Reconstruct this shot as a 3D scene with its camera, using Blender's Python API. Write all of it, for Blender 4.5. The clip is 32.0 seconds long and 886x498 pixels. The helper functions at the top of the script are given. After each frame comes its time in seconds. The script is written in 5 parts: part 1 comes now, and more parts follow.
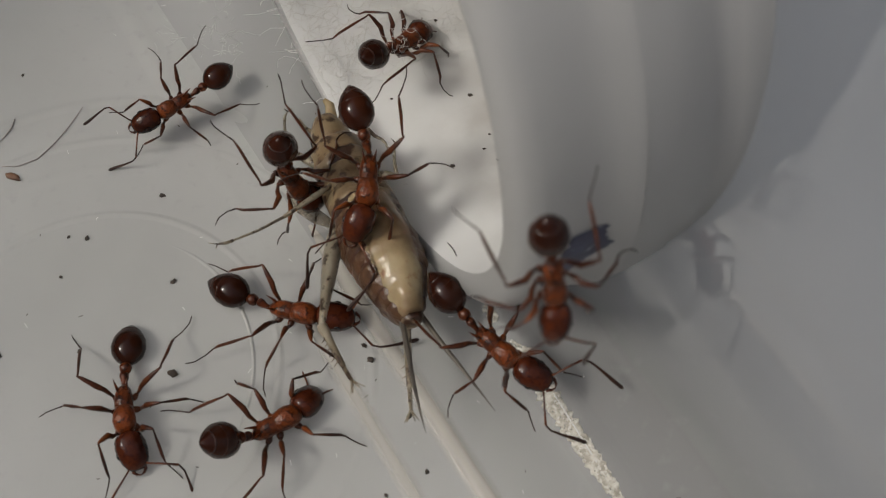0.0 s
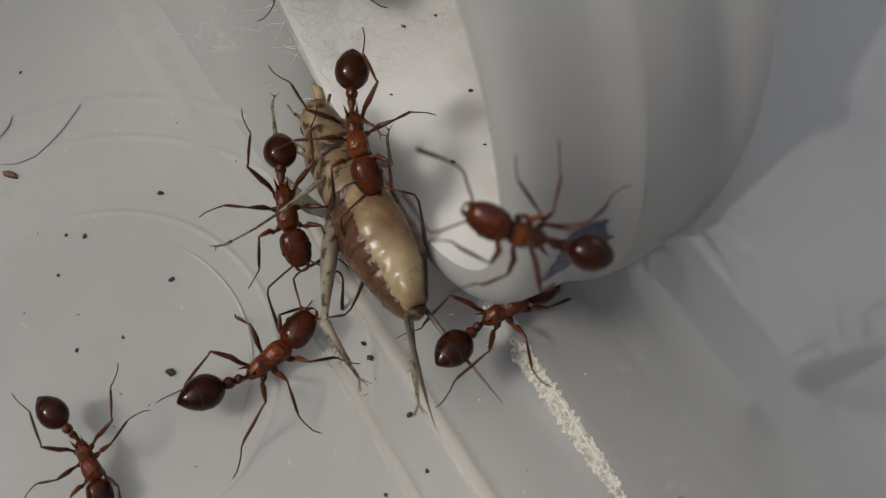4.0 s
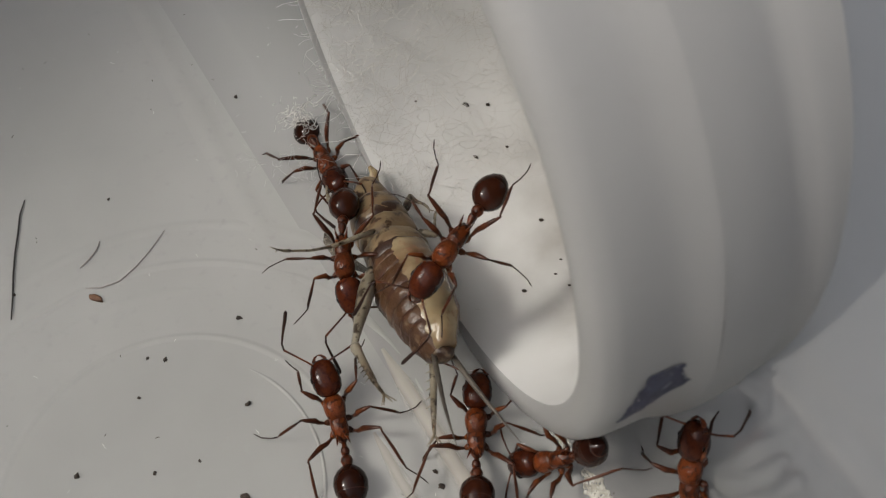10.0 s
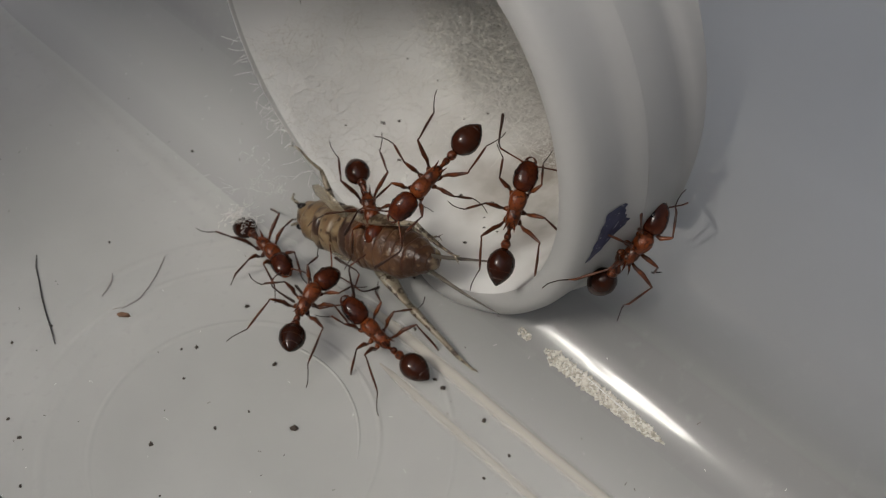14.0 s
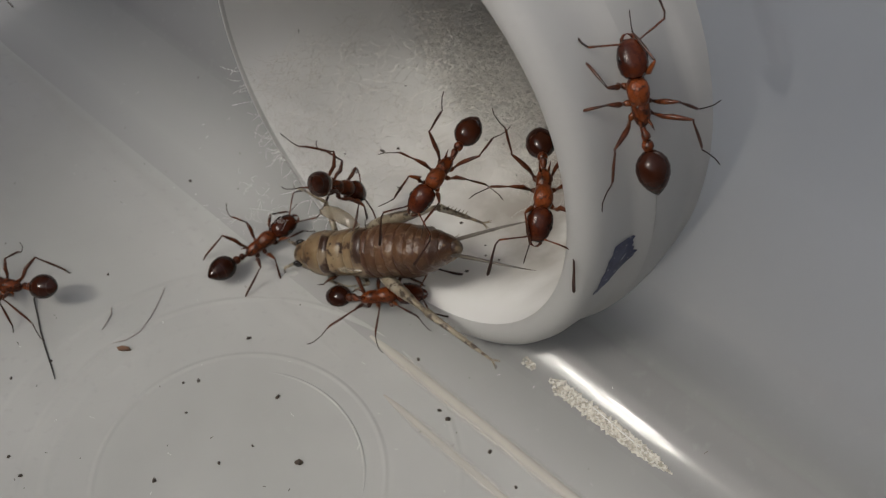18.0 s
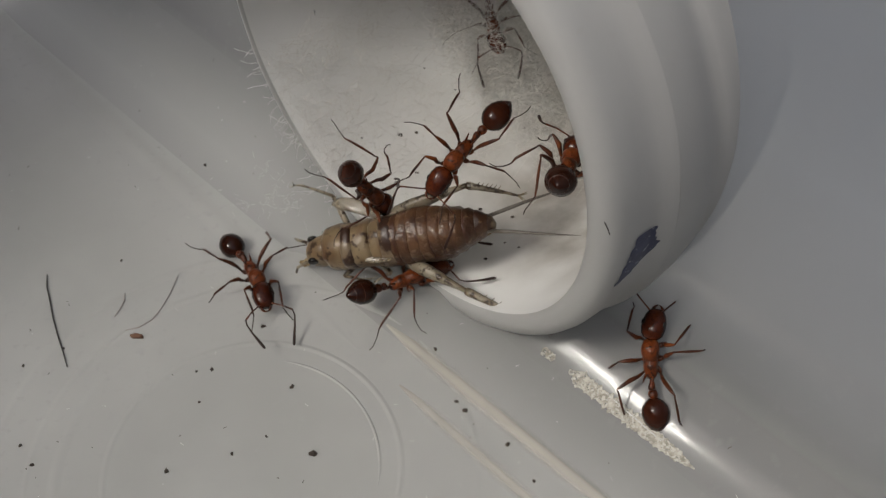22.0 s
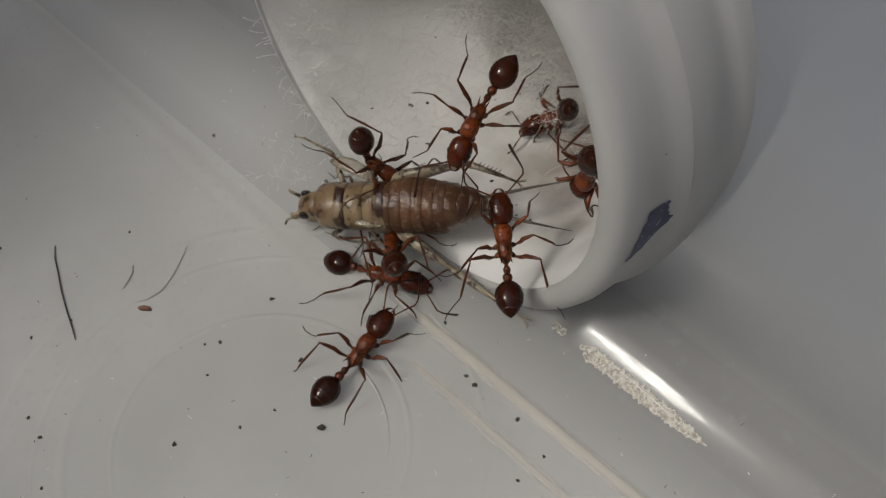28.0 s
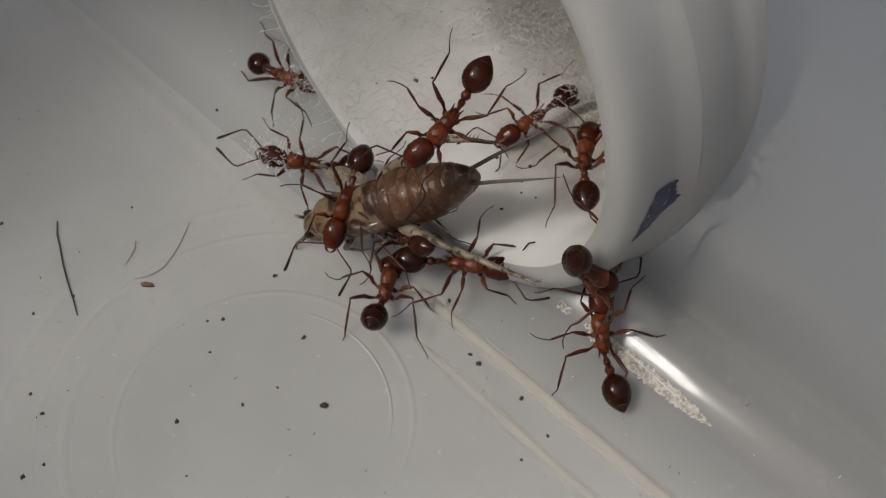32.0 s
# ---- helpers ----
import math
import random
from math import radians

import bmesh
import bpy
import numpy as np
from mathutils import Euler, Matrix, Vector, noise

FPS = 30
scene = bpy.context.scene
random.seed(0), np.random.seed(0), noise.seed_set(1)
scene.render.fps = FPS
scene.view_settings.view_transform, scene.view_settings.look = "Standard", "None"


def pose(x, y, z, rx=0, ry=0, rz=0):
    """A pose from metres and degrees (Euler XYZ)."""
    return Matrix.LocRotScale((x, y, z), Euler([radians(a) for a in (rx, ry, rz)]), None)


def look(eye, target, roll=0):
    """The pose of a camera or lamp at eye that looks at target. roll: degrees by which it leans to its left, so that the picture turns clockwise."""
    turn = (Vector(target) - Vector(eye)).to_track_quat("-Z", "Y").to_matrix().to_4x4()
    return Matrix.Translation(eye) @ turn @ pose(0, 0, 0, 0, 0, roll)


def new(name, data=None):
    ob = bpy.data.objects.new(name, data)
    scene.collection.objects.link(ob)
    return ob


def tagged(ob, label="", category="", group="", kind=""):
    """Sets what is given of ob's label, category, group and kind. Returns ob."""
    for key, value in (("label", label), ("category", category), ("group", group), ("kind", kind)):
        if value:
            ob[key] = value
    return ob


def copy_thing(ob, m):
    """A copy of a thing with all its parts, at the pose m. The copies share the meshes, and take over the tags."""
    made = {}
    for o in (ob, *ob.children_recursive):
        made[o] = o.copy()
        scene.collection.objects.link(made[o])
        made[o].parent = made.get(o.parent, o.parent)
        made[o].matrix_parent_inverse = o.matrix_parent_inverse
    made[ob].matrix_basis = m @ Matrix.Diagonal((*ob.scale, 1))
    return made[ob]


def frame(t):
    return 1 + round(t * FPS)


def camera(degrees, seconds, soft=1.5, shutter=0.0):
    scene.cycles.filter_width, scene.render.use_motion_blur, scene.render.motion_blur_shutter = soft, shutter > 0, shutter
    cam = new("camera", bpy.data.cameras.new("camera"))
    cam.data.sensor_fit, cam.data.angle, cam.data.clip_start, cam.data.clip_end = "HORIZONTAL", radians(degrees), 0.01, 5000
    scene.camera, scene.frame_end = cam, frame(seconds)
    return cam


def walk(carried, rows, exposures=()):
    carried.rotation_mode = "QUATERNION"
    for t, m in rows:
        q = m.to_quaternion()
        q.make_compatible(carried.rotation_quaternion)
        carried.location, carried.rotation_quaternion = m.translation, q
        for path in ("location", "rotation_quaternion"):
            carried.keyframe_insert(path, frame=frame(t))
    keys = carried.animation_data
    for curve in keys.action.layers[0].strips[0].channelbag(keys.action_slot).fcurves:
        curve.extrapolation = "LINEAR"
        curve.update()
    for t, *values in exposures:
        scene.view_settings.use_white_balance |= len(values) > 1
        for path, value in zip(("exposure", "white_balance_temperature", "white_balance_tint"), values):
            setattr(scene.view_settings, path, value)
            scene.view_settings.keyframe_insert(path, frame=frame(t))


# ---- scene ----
MM = 0.001          # everything below is written in millimetres


def at_mm(x, y, z, rx=0, ry=0, rz=0):
    return pose(x * MM, y * MM, z * MM, rx, ry, rz)


# ---- camera ----
cam = camera(44.0, 32.0, soft=1.15)
cam.data.dof.use_dof, cam.data.dof.focus_distance, cam.data.dof.aperture_fstop = True, 0.031, 250.0
PATH = [
    (0,10.605,-12.455,26.565,25.52,0.30,11.61), (0.5,10.511,-12.819,26.483,26.14,-0.19,11.44), (1,10.595,-12.783,26.438,26.08,-0.04,11.47), 
    (1.5,10.630,-12.879,26.281,26.28,-0.23,11.33), (2,10.981,-12.415,26.289,25.80,0.73,11.47), (2.5,10.495,-12.702,26.676,26.10,-0.37,11.18), 
    (3,11.072,-11.867,26.636,24.70,1.18,11.34), (3.5,10.899,-12.400,26.304,25.60,0.67,11.42), (5.5,10.671,-11.962,26.259,24.28,1.21,11.90), 
    (6,10.707,-11.953,26.237,23.94,1.24,11.93), (6.5,10.679,-11.883,26.280,23.53,1.25,12.01), (7,10.674,-11.951,26.170,23.62,1.29,12.14), 
    (7.5,10.444,-11.996,26.284,23.64,0.84,12.18), (8,10.691,-12.019,26.145,23.66,1.21,12.16), (8.5,10.405,-11.960,26.336,23.34,0.62,12.10), 
    (9,10.451,-12.153,26.800,27.25,1.91,12.10), (9.5,10.240,-12.240,27.442,31.49,2.83,12.86), (10,10.235,-12.012,27.156,30.69,2.94,13.48), 
    (10.5,10.108,-12.482,27.552,32.16,2.78,13.97), (11,9.335,-13.812,28.665,35.62,3.93,13.21), (11.5,9.130,-16.924,29.820,34.58,-0.09,6.70), 
    (12,8.139,-19.783,31.873,34.04,-1.50,2.26), (12.5,6.555,-23.353,33.262,35.16,-2.14,-0.89), (13,5.648,-23.348,32.284,37.66,-1.43,-3.22), 
    (13.5,6.220,-23.275,31.945,37.23,-1.29,-4.05), (14,5.492,-22.408,31.454,38.28,-0.95,-2.20), (14.5,5.673,-21.797,30.971,35.27,-0.23,-0.77), 
    (15,5.440,-21.669,31.248,35.90,-0.26,-0.67), (15.5,5.285,-21.330,31.278,36.88,0.27,-0.39), (17.5,4.779,-21.530,31.452,37.78,-0.73,-2.33), 
    (18,4.886,-21.802,31.691,38.92,-1.21,-3.20), (18.5,4.616,-21.951,31.982,40.20,-1.59,-3.75), (19,4.970,-21.363,31.546,39.55,-0.97,-3.42), 
    (19.5,4.806,-21.262,31.378,39.08,-0.83,-2.51), (20,5.093,-21.039,31.340,38.21,-0.44,-2.43), (20.5,4.947,-21.100,31.375,38.24,-0.64,-2.41), 
    (21,4.974,-21.036,31.291,37.72,-0.66,-2.31), (21.5,5.026,-20.944,31.287,37.28,-0.61,-2.32), (22,5.126,-21.018,31.261,37.71,-0.39,-2.25), 
    (22.5,4.927,-20.996,31.462,38.11,-0.43,-2.32), (23,4.979,-21.035,31.357,38.35,-0.42,-2.03), (23.5,4.904,-20.917,31.375,37.93,-0.47,-2.14), 
    (24,5.199,-20.796,31.198,37.51,-0.09,-1.88), (24.5,4.938,-20.939,31.295,37.57,-0.44,-1.89), (26.5,5.119,-20.713,31.162,36.78,-0.16,-1.65), 
    (27,5.176,-20.622,31.162,36.73,0.10,-1.56), (27.5,5.145,-20.647,31.115,36.45,-0.07,-1.62), (28,5.339,-20.615,31.007,36.02,0.17,-1.59), 
    (28.5,5.212,-20.589,30.975,35.76,-0.08,-1.56), (29,5.278,-20.574,30.941,35.98,-0.08,-1.49), (29.5,5.382,-20.353,30.957,35.52,0.11,-1.38), 
    (30,5.526,-20.318,30.861,35.33,0.32,-1.28), (30.5,5.331,-20.314,30.824,34.94,0.08,-1.32), (31,5.331,-20.334,30.799,34.60,0.07,-1.38), 
    (31.5,5.322,-20.309,30.789,34.58,0.01,-1.29), (32,5.363,-20.327,30.848,34.62,0.21,-1.20)]
walk(cam, [(r[0], at_mm(*r[1:])) for r in PATH],
     exposures=[(0, 0.27, 6770, 12), (8.5, 0.27, 6770, 12), (10, 0.40, 6770, 12), (11.0, 0.52, 6770, 12), (12.2, 0.36, 6770, 12), (14, 0.30, 6770, 12), (32, 0.24, 6770, 12)])

# ---- light: a bright window beyond the open box, and the pale sky ----
SUN_FROM = Vector((-0.62, -0.27, 0.735)).normalized()
world = bpy.data.worlds.new("sky")
scene.world = world
world.use_nodes = True
wn = world.node_tree.nodes
sky = wn.new("ShaderNodeTexSky")
sky.sky_type = "NISHITA"
sky.sun_disc = False
sky.sun_elevation = math.asin(SUN_FROM.z)
sky.sun_rotation = math.atan2(SUN_FROM.x, SUN_FROM.y)
sky.dust_density = 4.0
sky.ozone_density = 1.6
haze = wn.new("ShaderNodeHueSaturation")          # thin white cloud takes most of the blue
haze.inputs["Saturation"].default_value = 0.45
world.node_tree.links.new(sky.outputs[0], haze.inputs["Color"])
world.node_tree.links.new(haze.outputs[0], wn["Background"].inputs[0])
wn["Background"].inputs[1].default_value = 0.128
sun = new("window_light", bpy.data.lights.new("window_light", "SUN"))
sun.data.energy, sun.data.angle, sun.data.color = 0.9, radians(10), (0.95, 0.965, 0.90)
sun.matrix_world = look(SUN_FROM * 0.2, (0, 0, 0))


# ---- materials ----
def mat(name, base, rough=0.5, second=None, scale=1.0, bump=0.0, spec=0.5, metal=0.0, coat=0.0, trans=0.0, sss=0.0, detail=4.0, mix=(0.35, 0.65),
        fine=None, fine_scale=8.0, fine_mix=(0.5, 0.75), random_tint=0.0, rough_var=0.0):
    """A surface of two tones blended by a noise of `scale` cells a millimetre, with finer marks and relief of `bump` millimetres."""
    m = bpy.data.materials.new(name)
    m.use_nodes = True
    nt = m.node_tree
    n, link = nt.nodes, nt.links
    b = n["Principled BSDF"]
    b.inputs["Roughness"].default_value = rough
    b.inputs["Metallic"].default_value = metal
    b.inputs["Specular IOR Level"].default_value = spec
    b.inputs["Coat Weight"].default_value = coat
    b.inputs["Coat Roughness"].default_value = 0.05
    b.inputs["Transmission Weight"].default_value = trans
    if sss:
        b.inputs["Subsurface Weight"].default_value = sss
        b.inputs["Subsurface Radius"].default_value = (0.0006, 0.0004, 0.0003)
        b.inputs["Subsurface Scale"].default_value = 1.0
    coord = n.new("ShaderNodeTexCoord")
    tex = n.new("ShaderNodeTexNoise")
    tex.inputs["Scale"].default_value = scale * 1000
    tex.inputs["Detail"].default_value = detail
    link.new(coord.outputs["Object"], tex.inputs["Vector"])
    ramp = n.new("ShaderNodeMapRange")
    ramp.inputs[1].default_value, ramp.inputs[2].default_value = mix
    link.new(tex.outputs["Fac"], ramp.inputs[0])
    blend = n.new("ShaderNodeMix")
    blend.data_type = "RGBA"
    blend.inputs[6].default_value = (*base, 1)
    blend.inputs[7].default_value = (*(second or [c * 0.85 for c in base]), 1)
    link.new(ramp.outputs[0], blend.inputs[0])
    out = blend.outputs[2]
    t2 = n.new("ShaderNodeTexNoise")
    t2.inputs["Scale"].default_value = scale * 1000 * fine_scale
    t2.inputs["Detail"].default_value = 3.0
    link.new(coord.outputs["Object"], t2.inputs["Vector"])
    if fine:
        r2 = n.new("ShaderNodeMapRange")
        r2.inputs[1].default_value, r2.inputs[2].default_value = fine_mix
        link.new(t2.outputs["Fac"], r2.inputs[0])
        b2 = n.new("ShaderNodeMix")
        b2.data_type = "RGBA"
        b2.inputs[7].default_value = (*fine, 1)
        link.new(out, b2.inputs[6])
        link.new(r2.outputs[0], b2.inputs[0])
        out = b2.outputs[2]
    if random_tint:
        info = n.new("ShaderNodeObjectInfo")
        hsv = n.new("ShaderNodeHueSaturation")
        rr = n.new("ShaderNodeMapRange")
        rr.inputs[3].default_value, rr.inputs[4].default_value = 1 - random_tint, 1 + random_tint
        link.new(info.outputs["Random"], rr.inputs[0])
        link.new(rr.outputs[0], hsv.inputs["Value"])
        link.new(out, hsv.inputs["Color"])
        out = hsv.outputs[0]
    link.new(out, b.inputs["Base Color"])
    if rough_var:
        rv = n.new("ShaderNodeMapRange")
        rv.inputs[3].default_value, rv.inputs[4].default_value = rough - rough_var, rough + rough_var
        link.new(tex.outputs["Fac"], rv.inputs[0])
        link.new(rv.outputs[0], b.inputs["Roughness"])
    if bump:
        bp = n.new("ShaderNodeBump")
        bp.inputs["Distance"].default_value = bump * MM
        bp.inputs["Strength"].default_value = 0.6
        link.new(t2.outputs["Fac"], bp.inputs["Height"])
        link.new(bp.outputs[0], b.inputs["Normal"])
    return m


M_FLOOR = mat("frosted_plastic", (0.61, 0.61, 0.578), 0.36, (0.49, 0.49, 0.465), 0.09, 0.0035, 0.4, fine=(0.51, 0.51, 0.488), fine_scale=32, fine_mix=(0.58, 0.85), rough_var=0.14)
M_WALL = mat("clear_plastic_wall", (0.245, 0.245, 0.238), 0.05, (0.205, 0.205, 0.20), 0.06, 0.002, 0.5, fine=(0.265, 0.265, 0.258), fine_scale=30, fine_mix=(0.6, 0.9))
wnt = M_WALL.node_tree
WALL_B = wnt.nodes["Principled BSDF"]
WALL_B.inputs["IOR"].default_value = 1.5
WALL_B.inputs["Specular IOR Level"].default_value = 0.12
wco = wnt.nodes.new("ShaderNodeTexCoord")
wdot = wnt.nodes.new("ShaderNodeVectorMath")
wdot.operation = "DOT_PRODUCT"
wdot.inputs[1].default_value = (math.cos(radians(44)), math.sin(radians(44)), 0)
# painted grade: the floor's pale tone at the foot, darker grey up the wall
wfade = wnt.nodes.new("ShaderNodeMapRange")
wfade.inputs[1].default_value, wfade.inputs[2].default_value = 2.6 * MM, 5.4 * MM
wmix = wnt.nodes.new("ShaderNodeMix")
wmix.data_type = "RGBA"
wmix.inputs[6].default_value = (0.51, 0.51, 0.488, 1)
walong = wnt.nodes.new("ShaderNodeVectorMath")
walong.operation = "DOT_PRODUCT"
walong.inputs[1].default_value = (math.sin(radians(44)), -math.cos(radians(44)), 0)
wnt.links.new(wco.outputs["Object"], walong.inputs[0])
wleft = wnt.nodes.new("ShaderNodeMapRange")       # pale tone reaches higher beyond the tube, standing in for brighter light there
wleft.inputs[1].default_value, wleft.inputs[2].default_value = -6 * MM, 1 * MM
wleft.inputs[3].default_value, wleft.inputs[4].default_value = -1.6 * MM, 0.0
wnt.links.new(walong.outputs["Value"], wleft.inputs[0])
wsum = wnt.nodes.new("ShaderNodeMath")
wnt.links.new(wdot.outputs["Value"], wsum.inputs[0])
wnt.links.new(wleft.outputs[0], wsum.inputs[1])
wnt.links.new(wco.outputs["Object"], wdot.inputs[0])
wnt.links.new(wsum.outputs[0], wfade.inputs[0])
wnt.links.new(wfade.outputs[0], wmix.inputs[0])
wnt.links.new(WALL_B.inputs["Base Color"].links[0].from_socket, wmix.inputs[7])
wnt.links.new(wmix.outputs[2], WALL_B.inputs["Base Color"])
# pale glossy rod that paints a streak of light on the wall
M_STREAK = mat("polished_bevel", (0.60, 0.60, 0.58), 0.14, (0.54, 0.54, 0.52), 0.6, 0.01, 0.8)
wrough = wnt.nodes.new("ShaderNodeMapRange")
wrough.inputs[1].default_value, wrough.inputs[2].default_value = 4.2 * MM, 6.6 * MM
wrough.inputs[3].default_value, wrough.inputs[4].default_value = 0.42, 0.05
wnt.links.new(wsum.outputs[0], wrough.inputs[0])
wnt.links.new(wrough.outputs[0], WALL_B.inputs["Roughness"])
wclear = wnt.nodes.new("ShaderNodeBsdfTransparent")
wtint = wnt.nodes.new("ShaderNodeMix")
wtint.data_type = "RGBA"
wtint.inputs[6].default_value, wtint.inputs[7].default_value = (1, 1, 1, 1), (0.97, 0.97, 0.96, 1)
wnt.links.new(wfade.outputs[0], wtint.inputs[0])
wnt.links.new(wtint.outputs[2], wclear.inputs[0])
wblend = wnt.nodes.new("ShaderNodeMixShader")
wsolid = wnt.nodes.new("ShaderNodeMapRange")
wsolid.inputs[1].default_value, wsolid.inputs[2].default_value = 2.8 * MM, 6.0 * MM
wsolid.inputs[3].default_value, wsolid.inputs[4].default_value = 0.62, 0.72
wnt.links.new(wsum.outputs[0], wsolid.inputs[0])
wnt.links.new(wsolid.outputs[0], wblend.inputs[0])
wnt.links.new(wclear.outputs[0], wblend.inputs[1])
wthru = wnt.nodes.new("ShaderNodeBsdfTranslucent")
wthru.inputs[0].default_value = (0.92, 0.92, 0.905, 1)
wboth = wnt.nodes.new("ShaderNodeMixShader")
wamount = wnt.nodes.new("ShaderNodeMapRange")
wamount.inputs[1].default_value, wamount.inputs[2].default_value = 7.2 * MM, 9.1 * MM
wamount.inputs[3].default_value, wamount.inputs[4].default_value = 0.0, 0.97
wnt.links.new(wsum.outputs[0], wamount.inputs[0])
wnt.links.new(wamount.outputs[0], wboth.inputs[0])
wnt.links.new(WALL_B.outputs[0], wboth.inputs[1])
wnt.links.new(wthru.outputs[0], wboth.inputs[2])
wnt.links.new(wboth.outputs[0], wblend.inputs[2])
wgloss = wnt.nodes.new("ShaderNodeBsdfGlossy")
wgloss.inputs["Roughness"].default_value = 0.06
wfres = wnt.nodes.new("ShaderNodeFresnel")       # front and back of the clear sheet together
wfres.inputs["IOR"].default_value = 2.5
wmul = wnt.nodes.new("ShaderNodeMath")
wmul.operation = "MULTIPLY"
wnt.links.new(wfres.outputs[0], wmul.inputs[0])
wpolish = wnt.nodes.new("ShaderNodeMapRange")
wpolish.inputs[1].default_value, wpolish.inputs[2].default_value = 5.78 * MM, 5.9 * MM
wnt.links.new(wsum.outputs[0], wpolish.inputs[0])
wdull = wnt.nodes.new("ShaderNodeMapRange")        # gloss cut low on the wall, so no sky glow shows above the bevel
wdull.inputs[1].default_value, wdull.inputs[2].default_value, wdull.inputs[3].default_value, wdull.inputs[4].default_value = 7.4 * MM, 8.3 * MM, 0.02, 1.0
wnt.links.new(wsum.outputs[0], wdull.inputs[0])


def wmath(kind, a, b, c=None):
    """One sum in the wall's nodes, of sockets or numbers."""
    q = wnt.nodes.new("ShaderNodeMath")
    q.operation = kind
    for k, v in enumerate((a, b, c)):
        if v is None:
            continue
        if isinstance(v, (int, float)):
            q.inputs[k].default_value = v
        else:
            wnt.links.new(v, q.inputs[k])
    return q.outputs[0]


def wrange(v, lo, hi, a=0.0, b=1.0):
    q = wnt.nodes.new("ShaderNodeMapRange")
    q.inputs[1].default_value, q.inputs[2].default_value, q.inputs[3].default_value, q.inputs[4].default_value = lo, hi, a, b
    wnt.links.new(v, q.inputs[0])
    return q.outputs[0]


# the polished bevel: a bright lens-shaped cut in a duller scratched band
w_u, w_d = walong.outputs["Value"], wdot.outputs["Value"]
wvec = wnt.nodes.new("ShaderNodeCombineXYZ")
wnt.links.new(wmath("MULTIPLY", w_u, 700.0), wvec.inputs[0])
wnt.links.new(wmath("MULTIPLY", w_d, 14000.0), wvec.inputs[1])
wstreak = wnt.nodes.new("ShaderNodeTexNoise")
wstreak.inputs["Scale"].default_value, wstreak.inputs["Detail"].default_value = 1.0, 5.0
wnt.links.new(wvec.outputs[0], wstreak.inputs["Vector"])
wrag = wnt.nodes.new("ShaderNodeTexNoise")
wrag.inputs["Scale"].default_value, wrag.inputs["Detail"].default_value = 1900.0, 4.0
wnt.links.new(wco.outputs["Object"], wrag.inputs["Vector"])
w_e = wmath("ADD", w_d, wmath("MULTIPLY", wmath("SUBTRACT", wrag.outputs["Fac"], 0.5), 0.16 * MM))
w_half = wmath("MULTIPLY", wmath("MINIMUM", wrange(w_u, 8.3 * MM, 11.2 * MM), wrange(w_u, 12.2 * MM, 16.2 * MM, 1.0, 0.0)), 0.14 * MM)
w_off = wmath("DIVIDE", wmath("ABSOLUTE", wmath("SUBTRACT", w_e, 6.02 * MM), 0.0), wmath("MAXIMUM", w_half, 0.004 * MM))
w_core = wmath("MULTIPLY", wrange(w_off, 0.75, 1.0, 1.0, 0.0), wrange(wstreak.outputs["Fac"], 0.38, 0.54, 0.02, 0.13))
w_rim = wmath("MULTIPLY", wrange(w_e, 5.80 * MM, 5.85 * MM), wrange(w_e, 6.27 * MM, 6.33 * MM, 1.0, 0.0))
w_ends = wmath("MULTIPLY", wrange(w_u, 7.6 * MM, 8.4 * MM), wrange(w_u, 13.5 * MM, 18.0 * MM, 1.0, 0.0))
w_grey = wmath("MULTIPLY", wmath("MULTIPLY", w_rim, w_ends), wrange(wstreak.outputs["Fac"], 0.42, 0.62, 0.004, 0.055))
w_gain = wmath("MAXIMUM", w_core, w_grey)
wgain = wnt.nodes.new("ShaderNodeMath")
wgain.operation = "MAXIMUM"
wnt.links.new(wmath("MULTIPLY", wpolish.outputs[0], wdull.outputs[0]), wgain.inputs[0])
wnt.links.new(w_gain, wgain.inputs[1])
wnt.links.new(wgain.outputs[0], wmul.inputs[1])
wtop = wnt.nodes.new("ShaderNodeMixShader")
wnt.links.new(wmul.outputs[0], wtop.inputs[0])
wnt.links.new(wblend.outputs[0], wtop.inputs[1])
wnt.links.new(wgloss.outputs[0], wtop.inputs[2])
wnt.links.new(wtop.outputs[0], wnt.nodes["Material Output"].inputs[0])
M_SIDE = mat("clear_side_wall", (0.30, 0.30, 0.295), 0.1, (0.26, 0.26, 0.255), 0.06, 0.002)
# paler and warmer than the floor, with the ridges' sheen in the colour
M_RIDGE = mat("moulded_ridge", (0.74, 0.69, 0.60), 0.3, (0.60, 0.56, 0.49), 0.12, 0.003, 0.6)
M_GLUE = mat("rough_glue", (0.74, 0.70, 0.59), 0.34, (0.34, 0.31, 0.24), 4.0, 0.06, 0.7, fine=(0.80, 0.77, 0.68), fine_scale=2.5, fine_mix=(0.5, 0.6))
# one plastic in two tones: shaded grey outside, brighter inside, as light falls
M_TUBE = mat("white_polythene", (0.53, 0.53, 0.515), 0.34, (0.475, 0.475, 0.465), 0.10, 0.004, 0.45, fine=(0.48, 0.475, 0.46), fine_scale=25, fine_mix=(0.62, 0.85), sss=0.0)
tnt = M_TUBE.node_tree
tmix = tnt.nodes.new("ShaderNodeMixShader")
tthru = tnt.nodes.new("ShaderNodeBsdfTranslucent")
tthru.inputs[0].default_value = (0.55, 0.55, 0.535, 1)
tmix.inputs[0].default_value = 0.30
tnt.links.new(tnt.nodes["Principled BSDF"].outputs[0], tmix.inputs[1])
tnt.links.new(tthru.outputs[0], tmix.inputs[2])
tnt.links.new(tmix.outputs[0], tnt.nodes["Material Output"].inputs[0])
